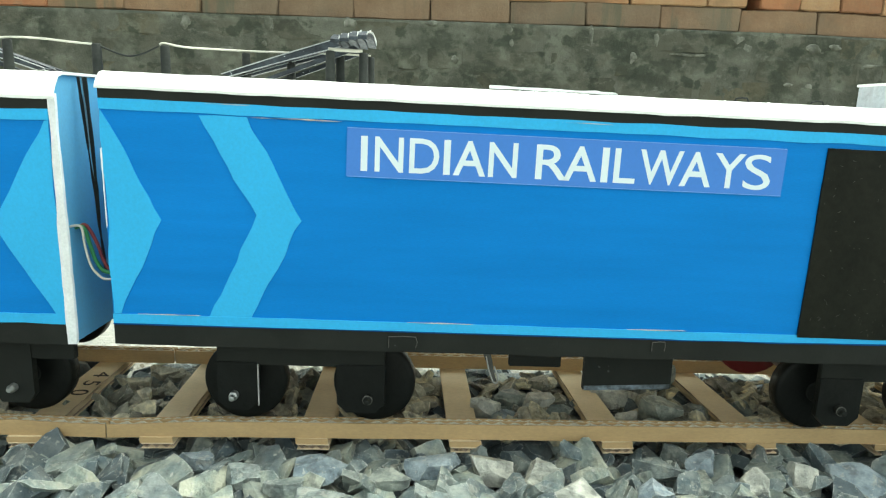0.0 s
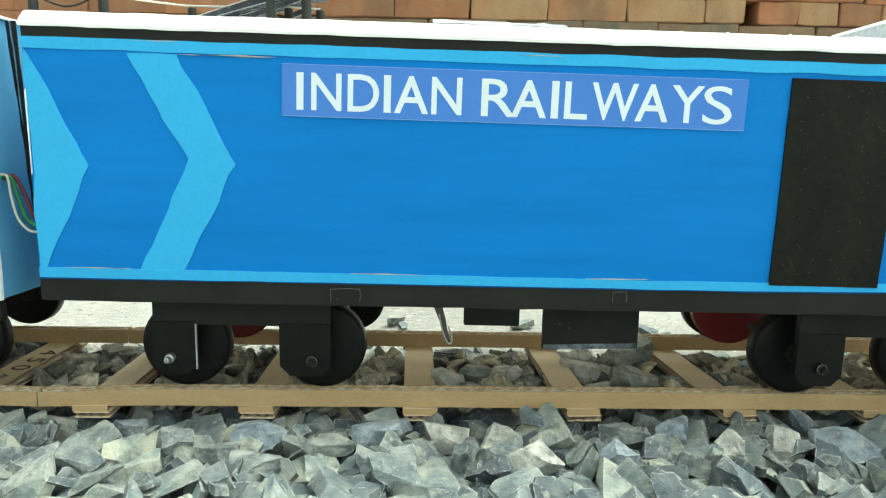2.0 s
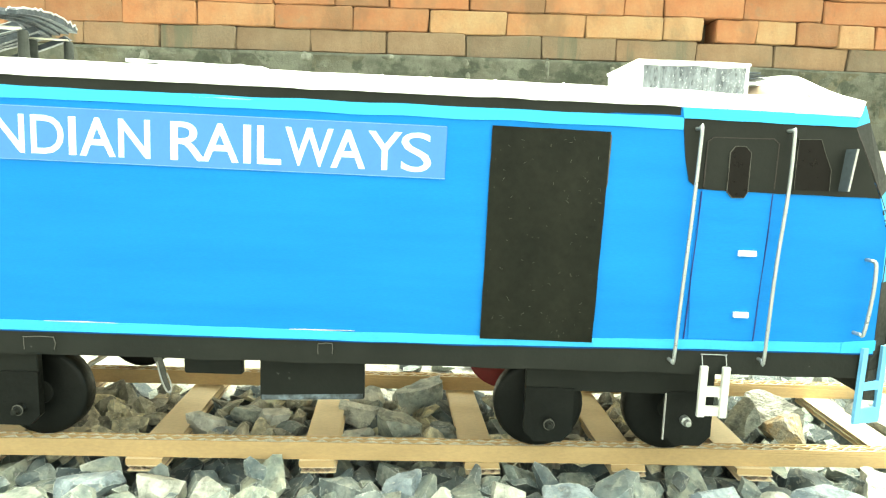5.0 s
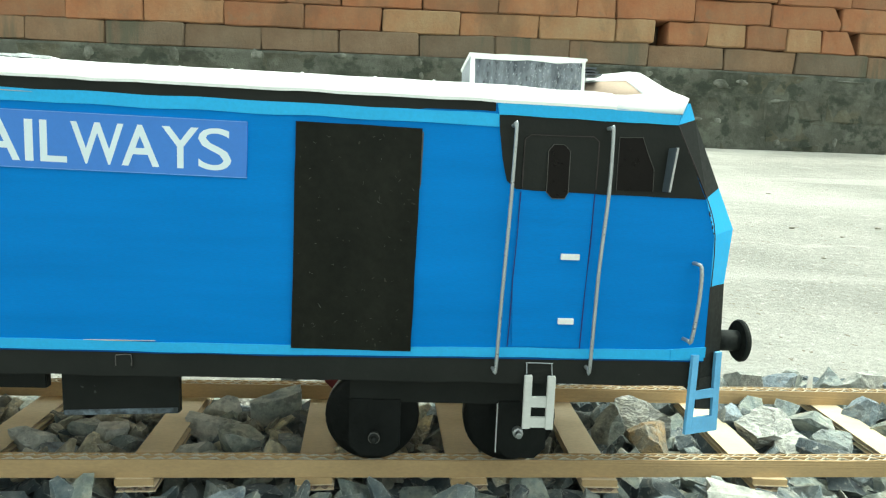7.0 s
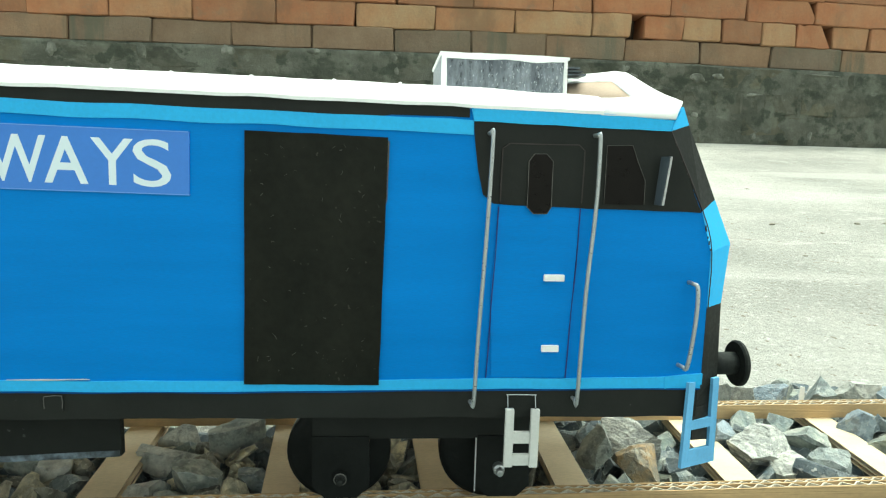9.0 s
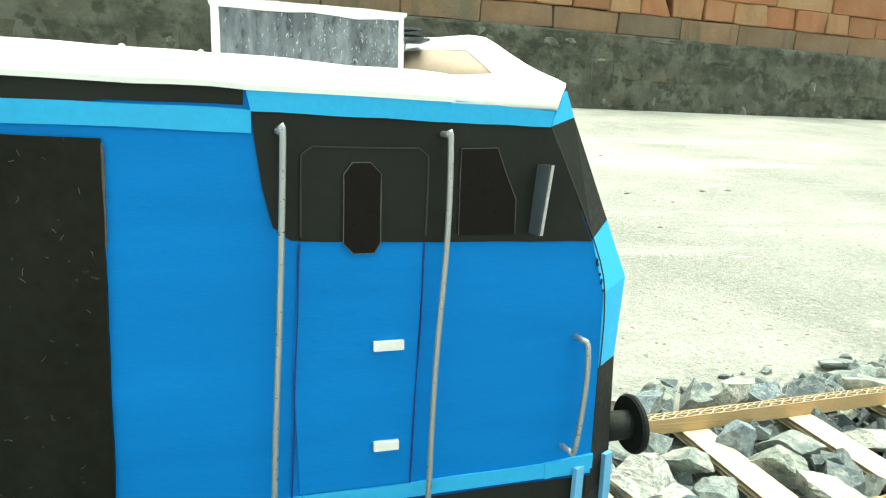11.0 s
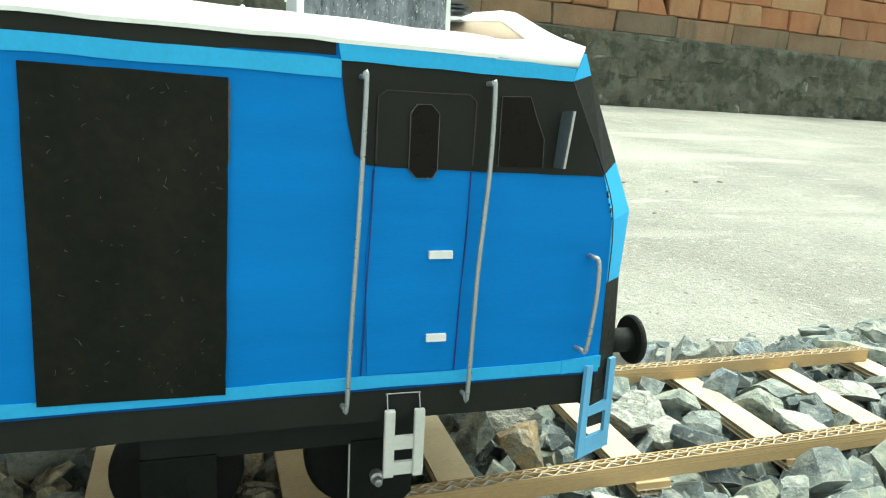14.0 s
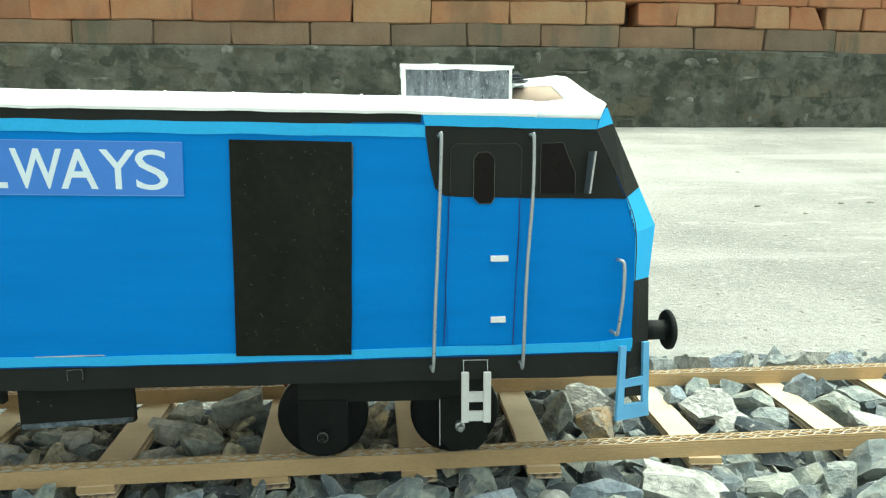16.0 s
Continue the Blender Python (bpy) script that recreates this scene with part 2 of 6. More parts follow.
SOOT = ((4.2, (1, 1, 0.5), 0.52, 0.66, (0.12, 0.085, 0.05), 0.5), (16.0, (1, 1, 1.2), 0.58, 0.68, (0.2, 0.14, 0.085), 0.45))
BRICK = material("weathered_red_brick", (0.37, 0.132, 0.056), 0.92, 0.26, 110, 9, 0.35, detail=7.0, relief=0.7, spread=0.32, other=(0.3, 0.15, 0.075), random_from="object", tones=TONES, stains=SOOT)
BRICKS = material("weathered_red_brick_mass", (0.37, 0.132, 0.056), 0.92, 0.26, 110, 9, 0.35, detail=7.0, relief=0.7, spread=0.32, other=(0.3, 0.15, 0.075), random_from="island", tones=TONES, stains=SOOT)
BRICK_OLD = material("grimy_old_brick", (0.213, 0.123, 0.069), 0.95, 0.3, 110, 9, 0.45, detail=7.0, relief=0.8, other=(0.185, 0.138, 0.09), random_from="object", tones=((0.72, 0.82, 0.9), (0.95, 0.97, 0.98), (1.12, 1.05, 0.98)), stains=((7.0, (1, 1, 0.12), 0.55, 0.63, (0.085, 0.09, 0.06), 0.75), (3.0, (1, 1, 1), 0.5, 0.66, (0.13, 0.115, 0.08), 0.5)))
MORTAR = material("dark_joint_soil", (0.1, 0.07, 0.045), 0.95, 0.3, 160, 14, 0.3)
CRUMB = material("grey_brown_crumb", (0.3, 0.28, 0.22), 0.9, 0.3, 300, 60, 0.4)
DAMP = ((3.4, (0.8, 1, 1.2), 0.46, 0.6, (0.034, 0.040, 0.027), 0.85), (8.0, (0.8, 1, 1.2), 0.5, 0.6, (0.1, 0.1, 0.075), 0.65), (12.0, (0.9, 1, 1.1), 0.48, 0.66, (0.15, 0.16, 0.122), 0.6), (30.0, (0.8, 1, 1.4), 0.58, 0.74, (0.22, 0.23, 0.19), 0.4), (13.0, (1, 1, 1.1), 0.53, 0.62, (0.026, 0.034, 0.022), 0.75))
MOSS = material("mossy_old_brick", (0.056, 0.057, 0.04), 0.95, 0.4, 60, 7, 0.4, other=(0.08, 0.079, 0.058), spread=0.24, detail=6.0, random_from="object", tones=((0.7, 0.74, 0.72), (1.0, 1.0, 1.0), (1.25, 1.18, 1.05)), stains=DAMP)
LIME = material("weathered_lime_plaster", (0.062, 0.066, 0.048), 0.95, 0.4, 60, 6, 0.6, other=(0.1, 0.104, 0.082), spread=0.14, detail=6.0, stains=DAMP)
LIMEWASH = material("pale_lime_bloom", (0.09, 0.095, 0.074), 0.95, 0.4, 90, 20, 0.5, other=(0.22, 0.225, 0.19), spread=0.2, detail=6.0, stains=((26.0, (1, 1, 1), 0.48, 0.6, (0.07, 0.075, 0.055), 0.8),))


# ---- builders ----
PLACE = {}


def thing(name, at, label, category, group="", kind=""):
    ob = new(name)
    ob.location = at
    ob.empty_display_size = 0.02
    PLACE[ob] = Vector(at)
    return tagged(ob, label, category, group, kind)


def part(name, bm, mat, parent=None, label="", smooth=False):
    me = bpy.data.meshes.new(name)
    bm.normal_update()
    bmesh.ops.recalc_face_normals(bm, faces=bm.faces)
    bm.to_mesh(me)
    bm.free()
    me.materials.append(mat)
    if smooth:
        me.shade_smooth()
    ob = new(name, me)
    if parent is not None:
        ob.parent = parent
        ob.matrix_parent_inverse = Matrix.Translation(-PLACE.get(parent, Vector()))
    return tagged(ob, label)


def box(bm, x0, x1, y0, y1, z0, z1, bevel=0.0):
    r = bmesh.ops.create_cube(bm, size=1)
    bmesh.ops.transform(bm, matrix=Matrix.Translation(((x0 + x1) / 2, (y0 + y1) / 2, (z0 + z1) / 2)) @ Matrix.Diagonal((x1 - x0, y1 - y0, z1 - z0, 1)), verts=r["verts"])
    if bevel:
        es = {e for v in r["verts"] for e in v.link_edges}
        bmesh.ops.bevel(bm, geom=list(es), offset=bevel, segments=2, affect="EDGES")
    return bm


def solid(bm, loop_a, loop_b):
    """A closed body between two loops of equal length."""
    a, b = [bm.verts.new(p) for p in loop_a], [bm.verts.new(p) for p in loop_b]
    bm.faces.new(a), bm.faces.new(b[::-1])
    for i in range(len(a)):
        j = (i + 1) % len(a)
        bm.faces.new((a[j], a[i], b[i], b[j]))
    return bm


def ragged(pts, step=0.006, amount=0.0003, seed=0.0):
    """The outline of a hand-cut sheet: its edges in short steps that waver a little."""
    out = []
    for i, p in enumerate(pts):
        q = pts[(i + 1) % len(pts)]
        a, b = Vector(p), Vector(q)
        k = max(1, int((b - a).length / step))
        side = Vector((-(b - a).y, (b - a).x)).normalized()
        for s in range(k):
            c = a.lerp(b, s / k)
            w = amount * noise.noise(Vector((c.x * 90 + seed, c.y * 90, seed * 3.1))) * (2.0 if s else 0.5)
            out.append(tuple(c + side * w))
    return out


def sheet(pts, y0, y1, waver=0.0003, seed=0.0, bm=None):
    """A sheet in the plane of the train's side, outline in x and z."""
    bm = bm or bmesh.new()
    loop = ragged(pts, amount=waver, seed=seed) if waver else pts
    return solid(bm, [(x, y0, z) for x, z in loop], [(x, y1, z) for x, z in loop])


def rod(points, r, bm=None, seg=8, smooth_steps=6):
    """A round wire through points."""
    bm = bm or bmesh.new()
    pts = [Vector(p) for p in points]
    path = []
    for i in range(len(pts) - 1):
        p0, p1, p2, p3 = pts[max(0, i - 1)], pts[i], pts[i + 1], pts[min(len(pts) - 1, i + 2)]
        for s in range(smooth_steps):
            t = s / smooth_steps
            path.append(0.5 * ((2 * p1) + (p2 - p0) * t + (2 * p0 - 5 * p1 + 4 * p2 - p3) * t * t + (3 * p1 - p0 - 3 * p2 + p3) * t ** 3))
    path.append(pts[-1])
    rings = []
    for i, p in enumerate(path):
        d = (path[min(len(path) - 1, i + 1)] - path[max(0, i - 1)]).normalized()
        u = d.orthogonal().normalized() if i == 0 else (u - d * u.dot(d)).normalized()
        v = d.cross(u)
        rings.append([bm.verts.new(p + r * (math.cos(k * math.tau / seg) * u + math.sin(k * math.tau / seg) * v)) for k in range(seg)])
    for a, b in zip(rings, rings[1:]):
        for k in range(seg):
            bm.faces.new((a[k], a[(k + 1) % seg], b[(k + 1) % seg], b[k]))
    bm.faces.new(rings[0][::-1]), bm.faces.new(rings[-1])
    return bm


def turned(profile, centre, axis="y", seg=28, bm=None):
    """A turned body: profile of (distance along the axis, radius)."""
    bm = bm or bmesh.new()
    rings = []
    for d, r in profile:
        ring = []
        for k in range(seg):
            c, s = r * math.cos(k * math.tau / seg), r * math.sin(k * math.tau / seg)
            off = {"x": (d, c, s), "y": (c, d, s), "z": (c, s, d)}[axis]
            ring.append(bm.verts.new(Vector(centre) + Vector(off)))
        rings.append(ring)
    for a, b in zip(rings, rings[1:]):
        for k in range(seg):
            bm.faces.new((a[k], a[(k + 1) % seg], b[(k + 1) % seg], b[k]))
    bm.faces.new(rings[0][::-1]), bm.faces.new(rings[-1])
    return bm


def lettering(text, name, mat, parent, m, width, height, thick=0.0003, bold=0.0):
    """Flat letters in the plane of m, stretched to a width and height."""
    cu = bpy.data.curves.new(name, "FONT")
    cu.body, cu.size, cu.extrude, cu.resolution_u, cu.offset = text, 1.0, 0.0, 4, bold
    tmp = new(name, cu)
    me = bpy.data.meshes.new_from_object(tmp)
    bpy.data.objects.remove(tmp)
    xs, ys = [v.co.x for v in me.vertices], [v.co.y for v in me.vertices]
    fit_m = Matrix.Diagonal((width / (max(xs) - min(xs)), height / (max(ys) - min(ys)), 1, 1)) @ Matrix.Translation((-min(xs), -min(ys), 0))
    bm = bmesh.new()
    bm.from_mesh(me)
    for f in bm.faces:
        f.smooth = False
    bpy.data.meshes.remove(me)
    bmesh.ops.remove_doubles(bm, verts=bm.verts, dist=1e-5)
    bmesh.ops.transform(bm, matrix=fit_m, verts=bm.verts)
    r = bmesh.ops.extrude_face_region(bm, geom=list(bm.faces))
    bmesh.ops.translate(bm, verts=[g for g in r["geom"] if isinstance(g, bmesh.types.BMVert)], vec=(0, 0, thick))
    bmesh.ops.transform(bm, matrix=m, verts=bm.verts)
    return part(name, bm, mat, parent)


# ---- structure: ground and the brick wall behind ----
WALL_Y, BASE_Z, SILL_Z, COURSE, BRICK_L = 2.0, 0.230, 0.497, 0.0765, 0.258


def settle(x):
    """The courses sink a little towards the far end."""
    return -0.017 * max(0.0, min(2.0, x - 0.9))


def ground_z(y):
    added_dip = 0.016 * max(0.0, min(1.0, (y + 0.40) / 0.10)) * max(0.0, min(1.0, (0.165 - y) / 0.04))  # unseen dip added under the stones so that their gaps fall dark
    return max(0.0, min(1.0, (y - 0.26) / (WALL_Y - 0.26))) * (BASE_Z + 0.001) - 0.001 - added_dip


bm = bmesh.new()
gx = [-60, -12, -4] + [-2.4 + 0.08 * i for i in range(90)] + [8, 20, 60]
gy = [-60, -10, -2, -0.6, -0.4, -0.3, -0.1, 0.1, 0.125, 0.145, 0.165, 0.2] + [0.26 + 0.06 * i for i in range(32)] + [2.3, 6, 60]
rows = []
for y in gy:
    rows.append([bm.verts.new((x, y, ground_z(y) + (0.004 * noise.noise(Vector((x * 3, y * 3, 2))) if 0.35 < y < 1.95 else 0))) for x in gx])
for a, b in zip(rows, rows[1:]):
    for i in range(len(gx) - 1):
        bm.faces.new((a[i], a[i + 1], b[i + 1], b[i]))
tagged(part("ground", bm, CONCRETE, None, "rough weathered pale concrete yard rising to a wall", True), category="ground", kind="structure")

# crumbs of stone and dry leaf lying on the yard
for xc, yc, sz in ((0.813, 1.122, 0.006), (0.688, 0.805, 0.0045), (0.848, 0.82, 0.005), (0.904, 0.823, 0.0055), (0.74, 0.749, 0.003), (0.63, 0.62, 0.003)):
    bm = bmesh.new()
    bmesh.ops.create_icosphere(bm, subdivisions=1, radius=1)
    for v in bm.verts:
        v.co = Vector((v.co.x * sz * 1.3, v.co.y * sz, v.co.z * sz * 0.4)) + 0.35 * sz * noise.noise_vector(v.co * 2 + Vector((xc * 30, 0, 0)))
    bmesh.ops.translate(bm, verts=bm.verts, vec=(xc, yc, ground_z(yc) + sz * 0.12))
    tagged(part("crumb", bm, CRUMB, None, "small dark crumb of earth on the concrete"), category="crumb", group="crumbs on the yard")

# old plastered plinth with faint courses under the plaster
bm = bmesh.new()
nx, nz = 420, 20
grid = []
for k in range(nz + 1):
    z = BASE_Z - 0.03 + (SILL_Z - BASE_Z + 0.03) * k / nz
    line = []
    for i in range(nx + 1):
        x = -3.0 + 9.0 * i / nx
        y = WALL_Y - 0.005 + 0.006 * noise.noise(Vector((x * 5, z * 9, 0))) + 0.003 * noise.noise(Vector((x * 23, z * 23, 3)))
        line.append(bm.verts.new((x, y, z + settle(x) * k / nz)))
    grid.append(line)
for a, b in zip(grid, grid[1:]):
    for i in range(nx):
        bm.faces.new((a[i], a[i + 1], b[i + 1], b[i]))
back = [bm.verts.new((x, WALL_Y + 0.24, z)) for x, z in ((-3, BASE_Z - 0.03), (6, BASE_Z - 0.03), (6, SILL_Z + settle(6)), (-3, SILL_Z))]
bm.faces.new(back[::-1])
bm.faces.new([*grid[-1], back[2], back[3]])
bm.faces.new([*grid[0][::-1], back[0], back[1]])
bm.faces.new([grid[k][0] for k in range(nz + 1)] + [back[3], back[0]])
bm.faces.new([grid[k][-1] for k in range(nz, -1, -1)] + [back[1], back[2]])
plinth = thing("plinth", (0, WALL_Y, BASE_Z), "mossy stained old brick plinth, damp and patched with lime, under a brick wall", "wall base", kind="structure")
part("plaster_bed", bm, LIME, plinth, "pale weathered plaster in the joints", True)

wall = thing("wall_north", (0, WALL_Y, SILL_Z), "dry-stacked weathered red brick wall with uneven courses", "wall", kind="structure")
bm = bmesh.new()
box(bm, -3.0, 6.0, WALL_Y + 0.102, WALL_Y + 0.22, SILL_Z - 0.04, SILL_Z + 8 * COURSE - 0.02)
part("core", bm, MORTAR, wall, "dark joints of the wall")

# ---- the model train ----
LEFT, Z_SKIRT = -0.3435, 0.0752
DEEP = 0.160


def top_z(x):
    return 0.1957 - 0.0145 * x if x < 0.085 else 0.1943 - 0.036 * (x - 0.085)


def side_strip(x0, x1, lo, hi, y0, seed, steps=60, waver=0.00035):
    """A painted stripe along the side between two height rules."""
    bm = bmesh.new()
    up, dn = [], []
    for i in range(steps + 1):
        x = x0 + (x1 - x0) * i / steps
        up.append((x, hi(x) + waver * noise.noise(Vector((x * 45, seed, 0))) * 1.5))
        dn.append((x, lo(x) + waver * noise.noise(Vector((x * 45, seed, 9))) * 1.5))
    loop = dn + up[::-1]
    return solid(bm, [(x, y0, z) for x, z in loop], [(x, 0.001, z) for x, z in loop])


def roof(x0, x1, name, parent):
    """Sloping white eaves and a flat top, of one bent card."""
    bm = bmesh.new()
    n = int((x1 - x0) / 0.008)
    rows_ = []
    for i in range(n + 1):
        x = x0 + (x1 - x0) * i / n
        z = top_z(x)
        w = lambda s: 0.0005 * noise.noise(Vector((x * 60, s, 4)))
        prof = [(-0.0012, z + 0.0010 + 0.0009 * max(0.0, min(1.0, (x - 0.085) / 0.045)) + w(1)), (0.0006, z + 0.0036 + w(2)), (0.0042, z + 0.0070 + w(3)), (0.0078, z + 0.0079 + w(3)), (0.03, z + 0.0083 + w(4)), (0.08, z + 0.0088), (DEEP - 0.03, z + 0.0083), (DEEP - 0.0078, z + 0.0079), (DEEP - 0.0042, z + 0.0070), (DEEP - 0.0006, z + 0.0036), (DEEP + 0.0012, z + 0.0010)]
        rows_.append([bm.verts.new((x, y, zz)) for y, zz in prof] + [bm.verts.new((x, y, zz - 0.0013)) for y, zz in prof[::-1]])
    for a, b in zip(rows_, rows_[1:]):
        for k in range(len(a)):
            j = (k + 1) % len(a)
            bm.faces.new((a[k], a[j], b[j], b[k]))
    bm.faces.new(rows_[0][::-1]), bm.faces.new(rows_[-1])
    return part(name, bm, WHITE, parent, "white card roof with a rough edge")


loco = thing("locomotive", (-0.08, DEEP / 2, 0.025), "hand-made blue cardboard model locomotive standing on cardboard rails", "model train")

outline = [(LEFT, Z_SKIRT), (-0.2, 0.0752), (0.0, 0.0754), (0.1765, 0.0762), (0.1812, 0.09), (0.181, 0.12), (0.1806, 0.142), (0.1757, 0.1575), (0.1612, 0.1875), (0.162, 0.1912), (0.0846, 0.1941), (LEFT, top_z(LEFT))]
part("side_panel", sheet(outline, 0.0, 0.004, 0), BLUE, loco, "mid-blue painted cardboard side")
# the unseen far side stops short to let light in under the train
part("side_panel", sheet([(x, max(z, 0.0902)) for x, z in outline if z < 0.077 or z > 0.0902], DEEP - 0.004, DEEP, 0), BLUE, loco)
bm = bmesh.new()
ez = top_z(LEFT)
gable = [(0.0045, Z_SKIRT), (DEEP - 0.0045, Z_SKIRT), (DEEP - 0.0045, ez + 0.0045), (DEEP - 0.03, ez + 0.0066), (0.03, ez + 0.0066), (0.0045, ez + 0.0045)]
solid(bm, [(LEFT + 0.0005, y, z) for y, z in gable], [(LEFT + 0.004, y, z) for y, z in gable])
part("end_panel", bm, SKYBLUE, loco)
bm = bmesh.new()
# unseen floor, set high and in brown card to bounce warm light below
box(bm, LEFT + 0.001, 0.176, 0.0045, DEEP - 0.0045, 0.0905, 0.0929)
part("floor_board", bm, CARD, loco, "unseen bare brown card underside")

stripe_lo = lambda x: float(np.interp(x, (-0.13, -0.05, 0.0, 0.05, 0.1, 0.18), (0.0853, 0.0850, 0.0851, 0.0857, 0.0863, 0.0868)))
stripe_hi = lambda x: float(np.interp(x, (-0.3, -0.13, -0.05, 0.0, 0.09, 0.165, 0.18), (0.0904, 0.0900, 0.0895, 0.0895, 0.0907, 0.0914, 0.0922)))
part("skirt", side_strip(LEFT, 0.180, lambda x: 0.0744 + 0.0006 * max(0, (x + 0.1) / 0.28), lambda x: stripe_lo(x) + 0.0002, -0.0003, 1.0), BLACK, loco, "matt black skirt")
part("lower_stripe", side_strip(LEFT, 0.1808, stripe_lo, stripe_hi, -0.0006, 2.0), SKYBLUE, loco, "light blue painted stripe")
part("skirt_line", side_strip(LEFT, 0.1806, lambda x: stripe_lo(x) - 0.0003, lambda x: stripe_lo(x) + 0.0003, -0.0008, 2.6, waver=0.0002), DEEPBLUE, loco, "dark blue line above the skirt")
part("upper_stripe", side_strip(LEFT, 0.0862, lambda x: top_z(x) - 0.0098, lambda x: top_z(x) - 0.0047, -0.0006, 3.0), SKYBLUE, loco, "light blue painted stripe")
part("roof_band", side_strip(LEFT, 0.0846, lambda x: top_z(x) - 0.0052 + (0.0012 if x > 0.05 else 0), lambda x: top_z(x) + 0.0002, -0.0004, 4.0), BLACK, loco, "black painted band")

part("triangle", sheet([(LEFT + 0.0004, 0.1905), (-0.3365, 0.179), (-0.3168, 0.1386), (-0.3395, 0.0905), (LEFT + 0.0006, 0.0905)], -0.0004, 0.001, 0.0008, 5.0), SKYBLUE, loco, "light blue painted triangle")
part("chevron", sheet([(-0.2967, 0.1892), (-0.2739, 0.1892), (-0.2486, 0.1402), (-0.2745, 0.0903), (-0.2951, 0.0903), (-0.2706, 0.1425)], -0.0004, 0.001, 0.0008, 6.0), SKYBLUE, loco, "light blue painted chevron")

sign = part("name_strip", sheet([(-0.2265, 0.1860), (-0.0160, 0.1825), (-0.0166, 0.1600), (-0.2270, 0.1630)], -0.0007, 0.001, 0), SIGN, loco, "violet-blue printed paper strip")
tilt = math.atan2(-0.0031, 0.1974)
GLYPHS = (("I", -0.2202, -0.2170), ("N", -0.2135, -0.1998), ("D", -0.1970, -0.1827), ("I", -0.1806, -0.1774), ("A", -0.1759, -0.1603), ("N", -0.1590, -0.1452), ("R", -0.1364, -0.1208), ("A", -0.1228, -0.1067), ("I", -0.1047, -0.1014), ("L", -0.0987, -0.0882), ("W", -0.0865, -0.0656), ("A", -0.0666, -0.0515), ("Y", -0.0505, -0.0358), ("S", -0.0360, -0.0227))
for glyph, xa, xb in GLYPHS:
    m = Matrix.Translation((xa, -0.0007, 0.1657 - (xa + 0.2202) * 0.0157 - (0.0002 if glyph == "S" else 0))) @ Matrix.Rotation(-tilt, 4, "Y") @ Matrix.Rotation(radians(90), 4, "X")
    lettering(glyph, "letter", LETTER, sign, m, xb - xa, 0.0166 if glyph != "S" else 0.017, 0.00008, bold={"I": 0.0, "S": 0.0, "Y": 0.006, "R": 0.007, "D": 0.007, "L": 0.008}.get(glyph, 0.012))
for za, zb in ((0.1860, 0.1825), (0.1630, 0.1600)):
    part("strip_edge", sheet([(-0.2265, za - 0.0002), (-0.0164, zb - 0.0002), (-0.0164, zb + 0.0001), (-0.2265, za + 0.0001)], -0.0008, 0.0, 0), STRIPEDGE, sign, "pale cut edge of the paper")

part("vent_panel", sheet([(0.0035, 0.1836), (0.0549, 0.1825), (0.0526, 0.0882), (0.0017, 0.0885)], -0.0011, 0.001, 0.00012, 7.0), GLOSS, loco, "glossy black taped panel with scratches")

bm = bmesh.new()
srng = random.Random(21)
for _ in range(46):
    x, z = srng.uniform(0.006, 0.0515), srng.uniform(0.091, 0.1815)
    a, l = srng.uniform(0, math.tau), srng.uniform(0.0006, 0.0017)
    bend = srng.uniform(-0.5, 0.5)
    rod([(x, -0.00112, z), (x + l * 0.5 * math.cos(a), -0.00114, z + l * 0.5 * math.sin(a)), (x + l * math.cos(a + bend), -0.00112, z + l * math.sin(a + bend))], srng.uniform(0.00004, 0.00009), bm, 4, 2)
part("scratches", bm, SCUFF, loco, "pale scratches on the black panel")

# cab side
part("cab_patch", sheet([(0.0862, 0.190), (0.0868, 0.183), (0.0883, 0.1717), (0.0905, 0.1625), (0.0945, 0.1592), (0.11, 0.1586), (0.144, 0.1579), (0.1754, 0.1573), (0.1610, 0.1878), (0.12, 0.1895)], -0.0005, 0.001, 0.0003, 8.0), BLACK, loco, "black painted cab window area")
part("cab_stripe", sheet([(0.0851, 0.1944), (0.123, 0.1940), (0.134, 0.1936), (0.1616, 0.1918), (0.1606, 0.1878), (0.123, 0.1885), (0.0862, 0.1893)], -0.001, 0.001, 0.0002, 9.0), SKYBLUE, loco, "light blue painted cab stripe")
door = part("cab_door", sheet([(0.0962, 0.0915), (0.0948, 0.13), (0.0970, 0.1585), (0.0972, 0.1795), (0.0998, 0.1815), (0.1258, 0.1817), (0.1282, 0.1797), (0.1279, 0.158), (0.1268, 0.13), (0.1262, 0.0915)], -0.00045, 0.001, 0), BLUE, loco, "blue door drawn in pen lines")
part("upper_door_paint", sheet([(0.0971, 0.159), (0.0972, 0.1795), (0.0998, 0.1815), (0.1258, 0.1817), (0.1282, 0.1797), (0.1279, 0.1582)], -0.0009, 0.001, 0.0001, 3.3), BLACK, door, "black upper half")
